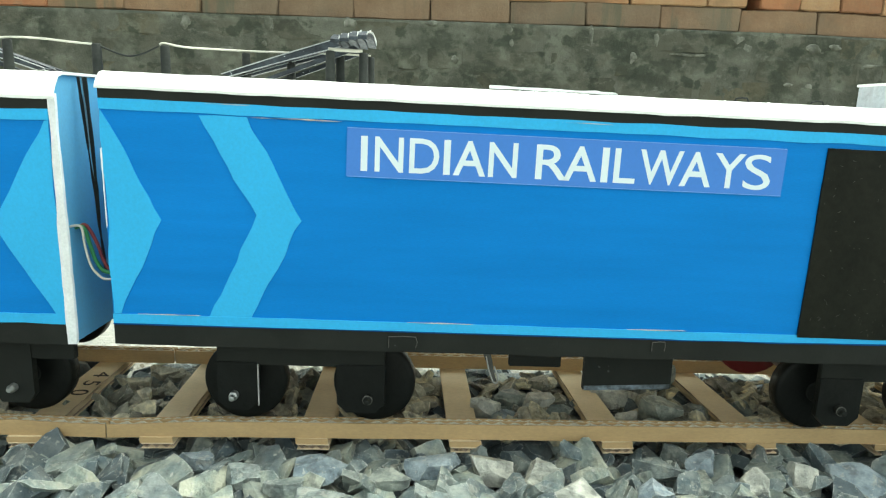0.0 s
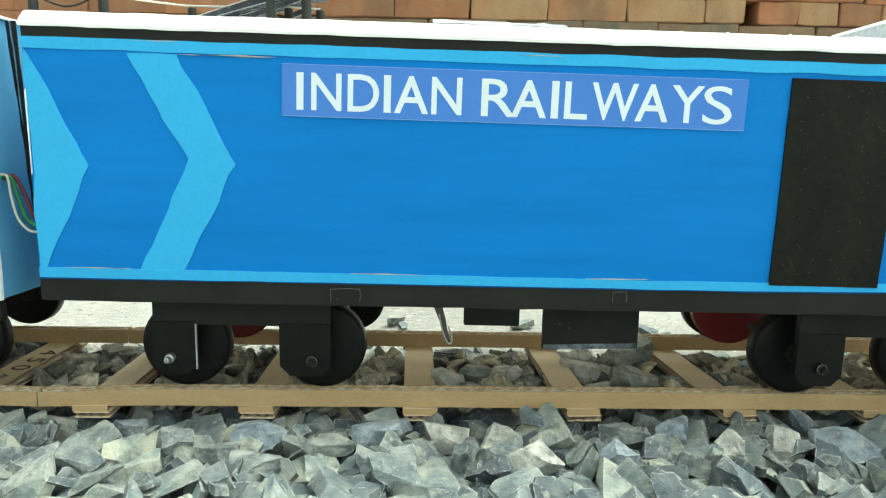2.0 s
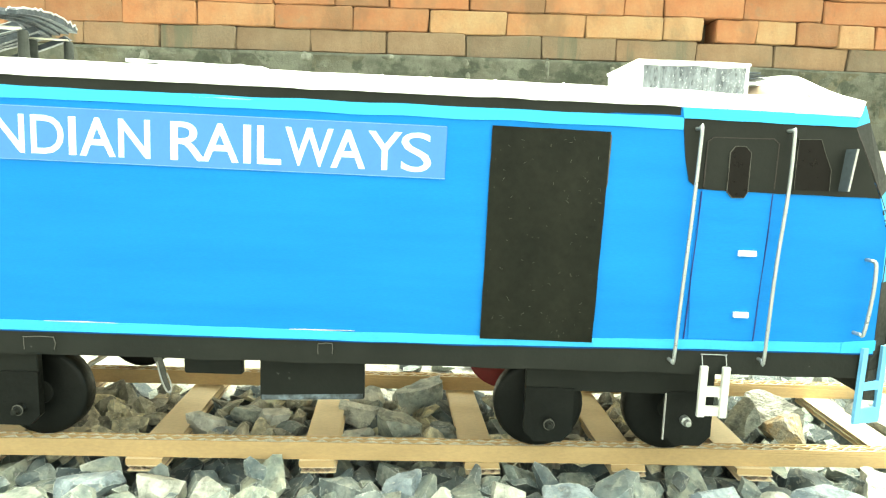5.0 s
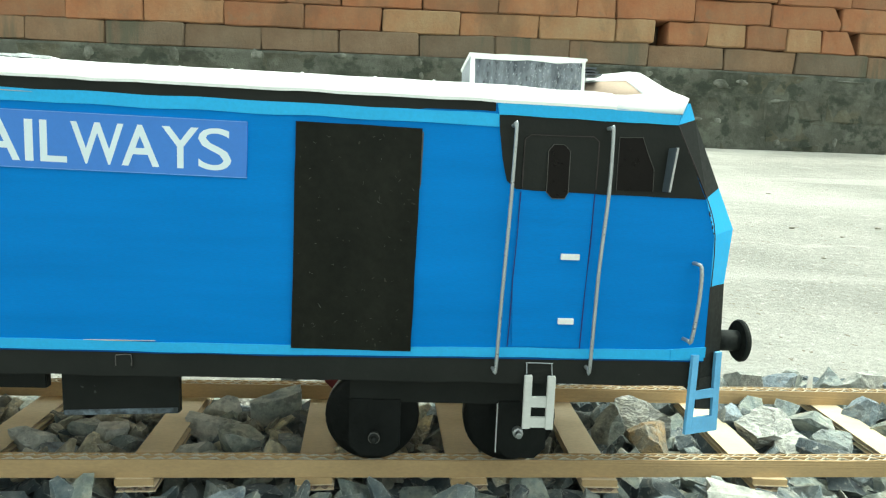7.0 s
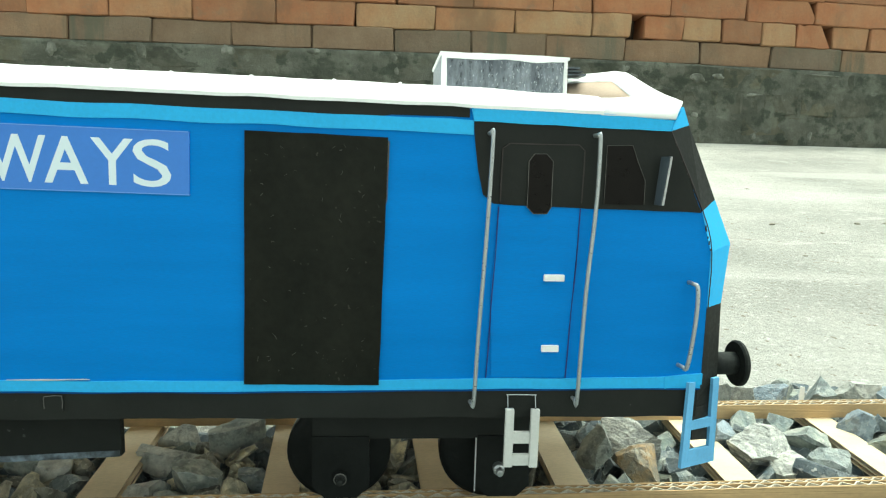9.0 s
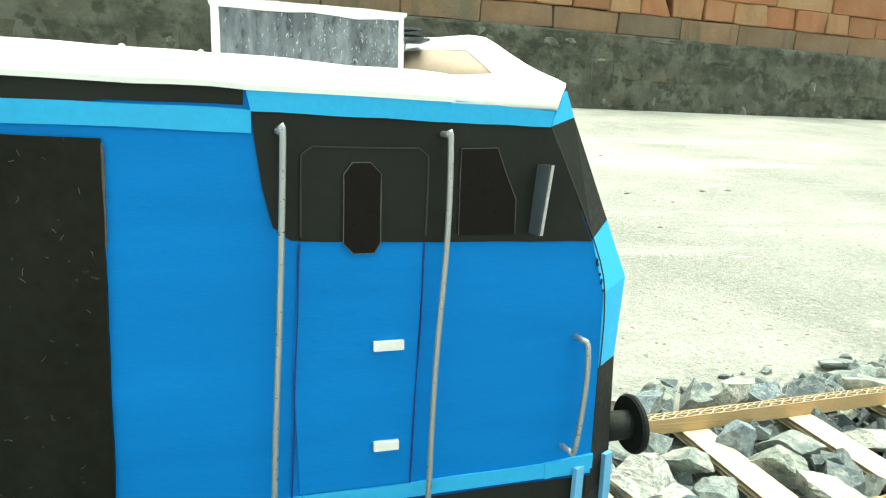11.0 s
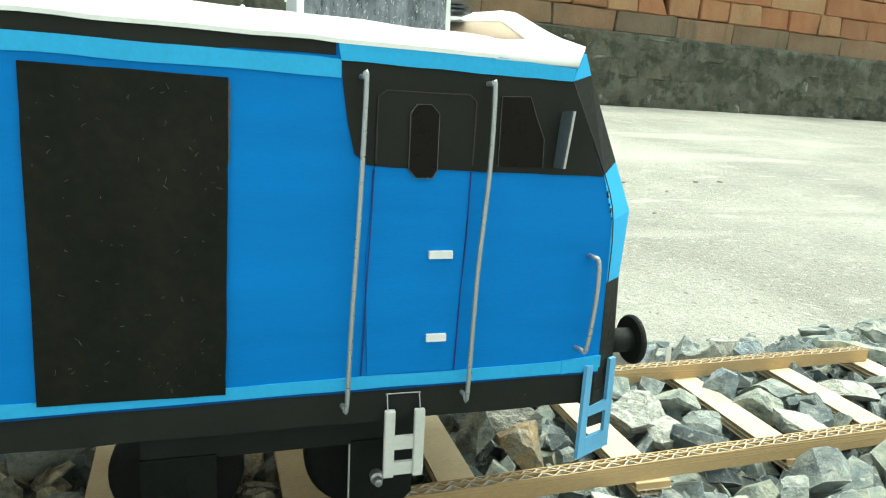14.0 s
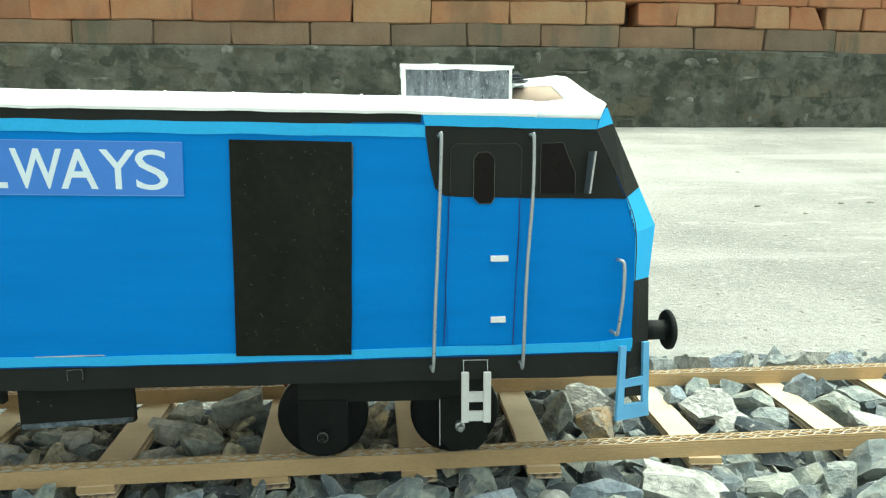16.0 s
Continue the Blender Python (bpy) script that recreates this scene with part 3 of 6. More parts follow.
def pen(pts, w, y, mat, label, owner=None):
    bm = bmesh.new()
    pts = [Vector((p[0], p[1])) for p in pts]
    fine = []
    for a, b in zip(pts, pts[1:]):
        k = max(1, int((b - a).length / 0.006))
        fine += [a.lerp(b, s / k) for s in range(k)]
    fine.append(pts[-1])
    ups, dns = [], []
    for i, p in enumerate(fine):
        d = (fine[min(i + 1, len(fine) - 1)] - fine[max(i - 1, 0)]).normalized()
        s = Vector((-d.y, d.x)) * (w / 2) * (0.8 + 0.5 * noise.noise(Vector((p.x * 200, p.y * 200, 1))))
        o = Vector((-d.y, d.x)) * 0.0004 * noise.noise(Vector((p.x * 40, p.y * 40, 5)))
        ups.append(p + s + o), dns.append(p - s + o)
    loop = ups + dns[::-1]
    part("pen_line", solid(bm, [(q.x, y, q.y) for q in loop], [(q.x, 0.0, q.y) for q in loop]), mat, owner or door, label)
pen([(0.0967, 0.158), (0.0955, 0.13), (0.0942, 0.0912)], 0.00045, -0.0008, INK, "blue pen line")
pen([(0.1279, 0.158), (0.1270, 0.13), (0.1256, 0.0912)], 0.00045, -0.0008, INK, "blue pen line")
pen([(0.0969, 0.160), (0.0973, 0.1797), (0.0999, 0.1817), (0.1258, 0.1819), (0.1283, 0.1798), (0.1281, 0.160)], 0.0005, -0.0011, BROWNPEN, "brown scored line")
part("door_window", sheet([(0.1092, 0.1781), (0.1137, 0.1782), (0.1163, 0.1754), (0.1164, 0.1584), (0.1148, 0.1558), (0.1097, 0.1557), (0.1071, 0.1583), (0.1072, 0.1753)], -0.0014, 0.001, 0.0001, 1.5), GLASS, door, "dark eight-sided door window")
part("side_window", sheet([(0.1365, 0.1819), (0.1464, 0.1822), (0.1488, 0.1761), (0.1519, 0.1691), (0.1521, 0.1600), (0.1365, 0.1600)], -0.0009, 0.001, 0.0001, 2.5), GLASS, loco, "dark side window film")
pen([(0.1092, 0.1782), (0.1137, 0.1783), (0.1164, 0.1755), (0.1165, 0.1584), (0.1149, 0.1557), (0.1097, 0.1556), (0.1070, 0.1583), (0.1071, 0.1753), (0.1092, 0.1782)], 0.00028, -0.0015, SCUFF, "scuffed window edge")
pen([(0.1365, 0.1600), (0.1365, 0.1820), (0.1464, 0.1823), (0.1488, 0.1762), (0.1520, 0.1691), (0.1522, 0.1600)], 0.00022, -0.00105, SCUFF, "scuffed window edge", loco)
for z0, xa, xb in ((0.1300, 0.1150, 0.1229), (0.1020, 0.1154, 0.1221)):
    bm = bmesh.new()
    box(bm, xa, xb, -0.0018, -0.0002, z0, z0 + 0.0025, 0.0001)
    part("door_step", bm, WHITE, door, "small white card step")
bm = bmesh.new()
solid(bm, [(0.1566, -0.0062, 0.1602), (0.1577, -0.0062, 0.1602), (0.1597, -0.0062, 0.1785), (0.1586, -0.0062, 0.1785)], [(0.1562, 0.0, 0.1600), (0.1573, 0.0, 0.1600), (0.1588, 0.0, 0.1782), (0.1577, 0.0, 0.1782)])
mirror = part("mirror", bm, MIRROR, loco, "dark card wing mirror leaning outwards")
bm = bmesh.new()
solid(bm, [(0.1570, -0.0066, 0.1603), (0.1577, -0.0066, 0.1603), (0.1597, -0.0066, 0.1784), (0.1590, -0.0066, 0.1784)], [(0.1570, -0.0061, 0.1603), (0.1577, -0.0061, 0.1603), (0.1597, -0.0061, 0.1784), (0.1590, -0.0061, 0.1784)])
part("mirror_edge", bm, TORN, mirror, "pale worn cut edge")

# slivers of bare card where the painted paper is torn
for xa, za, xb, zb in ((-0.2735, 0.1890, -0.2290, 0.1884), (-0.331, 0.0906, -0.300, 0.0905), (-0.196, 0.0902, -0.162, 0.0900), (-0.085, 0.0899, -0.055, 0.0900), (-0.296, 0.1948, -0.272, 0.1945), (0.020, 0.0899, 0.0275, 0.0899), (-0.126, 0.1915, -0.10, 0.1911)):
    part("torn_edge", sheet([(xa, za), ((xa + xb) / 2, za - 0.0002), (xb, zb), (xb - 0.002, zb + 0.0002), ((xa + xb) / 2, za + 0.0002)], -0.00075, 0.001, 0.0002, xa * 9), TORN, loco, "torn sliver of bare card")
part("torn_edge", sheet([(0.0549, 0.1815), (0.0554, 0.181), (0.0549, 0.160), (0.0544, 0.158)], -0.0010, 0.001, 0.0002, 3.7), SCUFF, loco, "torn sliver of bare card")

part("torn_edge", sheet([(LEFT - 0.0005, 0.172), (LEFT + 0.0002, 0.173), (LEFT + 0.0004, 0.135), (LEFT - 0.0002, 0.134)], -0.0005, 0.002, 0.0002, 5.1), EDGE, loco, "white torn edge of card")

# nose: chamfered corners and front
side_edge = [(0.1765, 0.0762), (0.1812, 0.09), (0.181, 0.12), (0.1806, 0.142), (0.1757, 0.1578), (0.1608, 0.1878), (0.1625, 0.1925)]
front_edge = [(0.1925, 0.0775), (0.1925, 0.09), (0.1908, 0.12), (0.1932, 0.1444), (0.1838, 0.1621), (0.1697, 0.1905), (0.1668, 0.1972)]
front_y = [0.009, 0.009, 0.008, 0.0096, 0.0068, 0.0042, 0.0036]
bands = [("nose_lower", 0, 2, BLACK), ("nose_panel", 2, 4, SKYBLUE), ("windscreen_surround", 4, 5, BLACK), ("nose_stripe", 5, 6, SKYBLUE)]
for flip in (False, True):
    yy = (lambda y: DEEP - y) if flip else (lambda y: y)
    for name, a, b, mt in bands:
        bm = bmesh.new()
        for k in range(a, b):
            (sx0, sz0), (sx1, sz1), (fx0, fz0), (fx1, fz1) = side_edge[k], side_edge[k + 1], front_edge[k], front_edge[k + 1]
            solid(bm, [(sx0, yy(-0.0002), sz0), (fx0, yy(front_y[k]), fz0), (fx1, yy(front_y[k + 1]), fz1), (sx1, yy(-0.0002), sz1)], [(sx0 - 0.001, yy(0.002), sz0), (fx0 - 0.0012, yy(front_y[k] + 0.001), fz0), (fx1 - 0.0012, yy(front_y[k + 1] + 0.001), fz1), (sx1 - 0.001, yy(0.002), sz1)])
        part(name, bm, mt, loco)
for name, a, b, mt in bands:
    bm = bmesh.new()
    for k in range(a, b):
        (fx0, fz0), (fx1, fz1) = front_edge[k], front_edge[k + 1]
        y0, y1 = front_y[k] + 0.0002, front_y[k + 1] + 0.0002
        solid(bm, [(fx0, y0, fz0), (fx0, DEEP - y0, fz0), (fx1, DEEP - y1, fz1), (fx1, y1, fz1)], [(fx0 - 0.0015, y0, fz0), (fx0 - 0.0015, DEEP - y0, fz0), (fx1 - 0.0015, DEEP - y1, fz1), (fx1 - 0.0015, y1, fz1)])
    part("front_" + name, bm, mt, loco)
# the black front hangs below the skirt
for flip in (False, True):
    yy = (lambda y: DEEP - y) if flip else (lambda y: y)
    loop = [(0.1796, 0.0, 0.0647), (0.1915, 0.0088, 0.0612), (0.1923, 0.009, 0.0779), (0.1790, 0.0, 0.0779)]
    part("pilot_corner", solid(bmesh.new(), [(x, yy(y), z) for x, y, z in loop], [(x - 0.001, yy(y + 0.0012), z) for x, y, z in loop]), BLACK, loco, "black card hanging below the nose")
part("pilot", box(bmesh.new(), 0.1900, 0.1914, 0.0092, DEEP - 0.0092, 0.0612, 0.0774), BLACK, loco, "black card hanging below the nose")
part("stripe_end", sheet([(0.1660, 0.0869), (0.1812, 0.0886), (0.1813, 0.0931), (0.1658, 0.0917)], -0.0009, 0.0, 0.0002, 6.2), SKYBLUE, loco, "overlapping end piece of the light blue stripe")
# torn joint down the cab corner
bm = bmesh.new()
crng = random.Random(3)
for k in range(3, 5):
    for t in sorted(crng.random() for _ in range(6)):
        x = side_edge[k][0] + (side_edge[k + 1][0] - side_edge[k][0]) * t
        z = side_edge[k][1] + (side_edge[k + 1][1] - side_edge[k][1]) * t
        h = crng.uniform(0.0003, 0.0009) if k == 3 else crng.uniform(0.0002, 0.0005)
        box(bm, x - 0.0001, x + 0.0002, -0.0006, 0.001, z - h, z + h)
part("corner_crack", bm, BROWNPEN, loco, "cracked corner joint")
part("corner_seam", rod([(side_edge[k][0] + 0.0003, -0.0003, side_edge[k][1]) for k in (2, 3, 4, 5)], 0.00022, None, 5, 3), BROWNPEN, loco, "dark seam down the cab corner")

roof(LEFT - 0.001, 0.1345, "roof", loco)
# cab roof and raised headlight hood of bent card
TL, HBL, BT, HA = (0.1320, 0.0460, 0.2090), (0.1362, 0.0600, 0.2140), (0.1482, 0.0345, 0.2094), (0.1600, 0.0482, 0.2164)
MID, S2, TIP = (0.1510, 0.0172, 0.2018), (0.1660, 0.0167, 0.2032), (0.1652, 0.0015, 0.1992)
E0, E1, UB = (0.1335, -0.0012, 0.1930), (0.1622, -0.0012, 0.1927), (0.1335, 0.0404, 0.2022)
FT, RF, MT, MB = (0.1664, 0.0040, 0.1985), (0.1680, DEEP / 2, 0.2040), (0.1602, DEEP / 2, 0.2182), (0.136, DEEP / 2, 0.2150)


def bent(tris, mat, name, parent, label, t=0.0009, cuts=3):
    """A bent sheet of card from triangles, its folds softened."""
    bm = bmesh.new()
    seen = {}
    for tri in tris:
        bm.faces.new([seen.setdefault(p, None) or seen.update({p: bm.verts.new(p)}) or seen[p] for p in tri])
    bmesh.ops.subdivide_edges(bm, edges=bm.edges, cuts=cuts, use_grid_fill=True)
    for _ in range(2):
        bmesh.ops.smooth_vert(bm, verts=[v for v in bm.verts if not v.is_boundary], factor=0.5, use_axis_x=True, use_axis_y=True, use_axis_z=True)
    for v in bm.verts:
        v.co.z += 0.0003 * noise.noise(v.co * 150)
    bmesh.ops.recalc_face_normals(bm, faces=bm.faces)
    bmesh.ops.solidify(bm, geom=bm.faces[:], thickness=t)
    return part(name, bm, mat, parent, label, True)


F = lambda p: (p[0], DEEP - p[1], p[2])
upper = [(TL, HBL, BT), (BT, HBL, HA), (BT, HA, MID), (MID, HA, S2), (MID, S2, TIP), (S2, FT, TIP), (HA, RF, S2), (S2, RF, FT), (HA, MT, RF), (HBL, MT, HA), (HBL, MB, MT)]
upper += [tuple(F(p) for p in t_) for t_ in upper]
R0, R1 = (0.1335, 0.0046, 0.1998), (0.1560, 0.0046, 0.1996)
lower = [(E0, E1, R1), (E0, R1, R0), (R0, R1, MID), (R0, MID, UB), (E1, TIP, R1), (R1, TIP, MID)]
lower += [tuple(F(p) for p in t_) for t_ in lower] + [(UB, MID, F(MID)), (UB, F(MID), F(UB))]
hood = bent(upper, WHITE, "cab_roof_hood", loco, "raised hood of bent white card")
bent(lower, WHITE, "cab_roof", loco, "white card cab roof", t=0.0013, cuts=1)
IA, IB, IC, ID, IE = (0.1292, 0.0380, 0.2012), (0.1312, 0.0452, 0.2086), (0.1481, 0.0352, 0.2094), (0.1514, 0.0166, 0.2012), (0.1395, 0.0240, 0.1998)
bent([(IA, IB, IC), (IA, IC, IE), (IE, IC, ID)], TANCARD, "hood_inside", hood, "bare brown card inside", cuts=1)
bm = bmesh.new()
for k in range(3):
    box(bm, 0.1300, 0.1374 - 0.0011 * k, 0.036 + 0.001 * k, 0.048, 0.2112 + 0.0015 * k, 0.2119 + 0.0015 * k)
part("vent_slats", bm, WORN, loco, "stack of grey strips")

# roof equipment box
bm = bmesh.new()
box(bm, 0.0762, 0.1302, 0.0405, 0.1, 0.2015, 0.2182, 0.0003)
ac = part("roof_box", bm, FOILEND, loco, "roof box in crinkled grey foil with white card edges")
bm = bmesh.new()
rows_ = []
for j in range(13):
    z = 0.2020 + 0.0158 * j / 12
    row = []
    for i in range(65):
        x = 0.0778 + 0.0512 * i / 64
        k = 0.25 + 0.75 * i / 64
        row.append(bm.verts.new((x, 0.0398 - 0.0005 * k * (1 + noise.noise(Vector((x * 900, z * 330, 1)))) - 0.0002 * noise.noise(Vector((x * 300, z * 300, 4))), z)))
    rows_.append(row)
for a, b in zip(rows_, rows_[1:]):
    for i in range(64):
        bm.faces.new((a[i], a[i + 1], b[i + 1], b[i]))
rim = rows_[0] + [r_[-1] for r_ in rows_[1:]] + rows_[-1][-2::-1] + [r_[0] for r_ in rows_[-2:0:-1]]
back = [bm.verts.new((v.co.x, 0.0407, v.co.z)) for v in rim]
for i in range(len(rim)):
    j = (i + 1) % len(rim)
    bm.faces.new((rim[j], rim[i], back[i], back[j]))
bm.faces.new(back)
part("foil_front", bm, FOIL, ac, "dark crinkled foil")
bm = bmesh.new()
srng = random.Random(22)
for _ in range(150):
    u = srng.random()
    x, z = 0.0790 + 0.0490 * (u ** 0.6), srng.uniform(0.2036, 0.2168)
    a, l, bend = srng.gauss(math.pi / 2, 0.5), srng.uniform(0.0003, 0.0013), srng.uniform(-0.25, 0.25)
    rod([(x, 0.0390, z), (x + l * 0.5 * math.cos(a), 0.0388, z + l * 0.5 * math.sin(a)), (x + l * math.cos(a + bend), 0.0390, z + l * math.sin(a + bend))], srng.uniform(0.00004, 0.00013), bm, 4, 2)
part("foil_creases", bm, CURL, ac, "pale curled creases")
part("lid", sheet([(0.0757, 0.2181), (0.1310, 0.2178), (0.1310, 0.2189), (0.095, 0.2194), (0.0757, 0.2196)], 0.0394, 0.101, 0.0003, 4.2), WHITE, ac, "white card lid")
part("paper_scrap", sheet([(0.0780, 0.2195), (0.0950, 0.2200), (0.0948, 0.2206), (0.0781, 0.2201)], 0.047, 0.062, 0.0002, 9.4), WHITE, ac, "curled scrap of white paper")
for x0 in (0.0768, 0.1290):
    wide = 0.0018 if x0 < 0.1 else 0.0012
    part("corner_strip", sheet([(x0 - 0.0004, 0.2017), (x0 + wide, 0.2017), (x0 + wide - 0.0003, 0.2182), (x0 - 0.0004, 0.2182)], 0.0386, 0.0408, 0.0005, x0 * 50), WHITE, ac, "white card corner strip")
part("top_strip", sheet([(0.0766, 0.2169), (0.1300, 0.2167), (0.1300, 0.2182), (0.0766, 0.2184)], 0.0385, 0.0400, 0.0005, 3.3), WHITE, ac, "ragged white card edge")

# wire handrails
for pts in ([(0.0920, 0.001, 0.1850), (0.0923, -0.0036, 0.1849), (0.0930, -0.0042, 0.1835), (0.0920, -0.0042, 0.15), (0.0902, -0.0042, 0.11), (0.0893, -0.004, 0.083), (0.0886, -0.003, 0.0815), (0.0882, 0.001, 0.0815)],
            [(0.1317, 0.001, 0.1853), (0.1320, -0.0036, 0.1852), (0.1328, -0.0042, 0.1838), (0.1328, -0.0042, 0.16), (0.1308, -0.0042, 0.125), (0.1299, -0.004, 0.0845), (0.1293, -0.003, 0.083), (0.129, 0.001, 0.083)],
            [(0.1728, 0.001, 0.1299), (0.1732, -0.003, 0.1300), (0.1746, -0.0045, 0.128), (0.1745, -0.005, 0.115), (0.1730, -0.0045, 0.0975), (0.1718, -0.003, 0.0966), (0.1710, 0.001, 0.0966)]):
    part("handrail", rod(pts, 0.00082, seg=10, smooth_steps=5), WIRE, loco, "bent grey wire handrail", True)
# step ladders
ladder = part("step_ladder", box(bmesh.new(), 0.1020, 0.1054, -0.0042, -0.0022, 0.0556, 0.0795, 0.0002), PAPER, loco, "white card ladder")
part("stile", box(bmesh.new(), 0.1121, 0.1155, -0.0042, -0.0022, 0.0554, 0.0793, 0.0002), PAPER, ladder)
part("rung", box(bmesh.new(), 0.1050, 0.1125, -0.0032, -0.0014, 0.0650, 0.0697, 0.0002), PAPER, ladder)
part("rung", box(bmesh.new(), 0.1050, 0.1125, -0.0032, -0.0014, 0.0558, 0.0604, 0.0002), PAPER, ladder)
part("staple", rod([(0.1030, -0.003, 0.079), (0.1031, -0.001, 0.0838), (0.1034, -0.0008, 0.0843), (0.1137, -0.0008, 0.0842), (0.114, -0.001, 0.0838), (0.114, -0.003, 0.079)], 0.00022, seg=6, smooth_steps=3), WIRE, ladder, "thin wire staple", True)
A0, A1, B0, B1 = Vector((0.1742, -0.0012, 0.0535)), Vector((0.1748, -0.0012, 0.0897)), Vector((0.1945, 0.0115, 0.0505)), Vector((0.1908, 0.0062, 0.0895))
def corner_bar(u0, u1, v0, v1):
    P = lambda u, v: A0.lerp(A1, v).lerp(B0.lerp(B1, v), u)
    nrm = Vector((0.5, -0.85, 0)).normalized() * 0.0014
    loop = [P(u0, v0), P(u1, v0), P(u1, v1), P(u0, v1)]
    return solid(bmesh.new(), loop, [p + nrm for p in loop])
ladder = part("corner_ladder", corner_bar(0.0, 0.2, 0.0, 1.0), LADDERBLUE, loco, "light blue card ladder")
part("stile", corner_bar(0.8, 1.0, 0.0, 1.0), LADDERBLUE, ladder)
part("rung", corner_bar(0.19, 0.81, 0.0, 0.2), LADDERBLUE, ladder)
part("rung", corner_bar(0.19, 0.81, 0.44, 0.55), LADDERBLUE, ladder)
# buffers
for yc in (0.0165, DEEP - 0.0165):
    b_ = part("buffer", turned([(0.0, 0.0048), (0.0125, 0.0048)], (0.1925, yc, 0.0918), "x", 20), TUBE, loco, "black tube buffer", True)
    part("buffer_disc", turned([(0.0, 0.0092), (0.0008, 0.0098), (0.002, 0.0097), (0.0031, 0.008), (0.0035, 0.003)], (0.2036, yc, 0.0918), "x", 28), BLACK, b_, "black card disc")
# tabs and staples on the skirt
for xc, w, z0, z1 in ((-0.1984, 0.0136, 0.0756, 0.0828), (-0.0684, 0.0064, 0.0777, 0.0839)):
    part("tab", sheet([(xc - w / 2, z0), (xc + w / 2, z0 + 0.0002), (xc + w / 2, z1), (xc - w / 2, z1 - 0.0002)], -0.0009, 0.0, 0.0001, xc), BLACK, loco, "black taped tab")
    part("tab_wire", rod([(xc - w / 2, -0.0011, z0 + 0.0012), (xc - w / 2, -0.0012, z1 - 0.0007), (xc - w / 2 + 0.001, -0.0012, z1 - 0.0002), (xc + w / 2, -0.0012, z1), (xc + w / 2, -0.0011, z0 + 0.0014)], 0.0002, seg=5, smooth_steps=2), SCUFF, loco, "thin wire staple")
# small torn bits and staples along the roof
for k in range(8):
    xc = -0.06 + 0.022 * k + 0.009 * math.sin(k * 5.3)
    sz = 0.0003 + 0.0003 * abs(math.sin(k * 2.7))
    part("torn_fleck", turned([(-sz, sz * 0.4), (0.0, sz), (sz * 1.4, sz * 0.5)], (xc, 0.0075, top_z(xc) + 0.0079), "x", 6), WHITE, loco, "torn fleck of white card")
for xc in (-0.0205, 0.0205):
    zc = top_z(xc) + 0.0084
    part("roof_staple", rod([(xc - 0.0034, 0.045, zc - 0.0005), (xc - 0.0030, 0.045, zc + 0.0025), (xc + 0.0030, 0.045, zc + 0.0027), (xc + 0.0036, 0.045, zc - 0.0005)], 0.0005, seg=6, smooth_steps=2), TUBE, loco, "bent wire staple")
# a folded strip of white card left on the roof, its flutes flattened
for k in range(6):
    xc, w, h = -0.1415 + 0.0083 * k, 0.0034 + 0.0004 * math.sin(k * 2.1), 0.0015 + 0.0004 * math.sin(k * 3.3)
    zc = top_z(xc) + 0.0079
    top = [(xc - w, zc - 0.0004), (xc - 0.75 * w, zc + h), (xc + 0.1 * w, zc + h + 0.0002), (xc + 0.8 * w, zc + 0.8 * h), (xc + 1.1 * w, zc - 0.0004)]
    loop = [(x, z) for x, z in top] + [(xc + 0.86 * (x - xc), z - 0.0003) for x, z in top[::-1]]
    part("card_flute", solid(bmesh.new(), [(x, 0.0084, z) for x, z in loop], [(x, 0.0150, z + 0.0002) for x, z in loop]), EDGE, loco, "flattened flute of torn white card")
part("card_ply", sheet([(-0.1590, 0.2066), (-0.0985, 0.2054), (-0.0987, 0.2064), (-0.1591, 0.2080)], 0.0088, 0.0145, 0.0002, 4.0), EDGE, loco, "flattened ply of torn white card")


# bogies, wheels and boxes under the floor
def wheel(x, y, z, parent, r=0.0227):
    w = part("wheel", turned([(0.0, r - 0.003), (0.0006, r - 0.0006), (0.0018, r), (0.0085, r), (0.0095, r - 0.001), (0.0098, 0.004)], (x, y, z), "y", 36), WHEELM, parent, "black taped card wheel", True)
    part("hub", turned([(0.0, 0.006), (-0.0008, 0.0055), (-0.001, 0.002)], (x, y, z), "y", 20), BLACK, w)
    return w


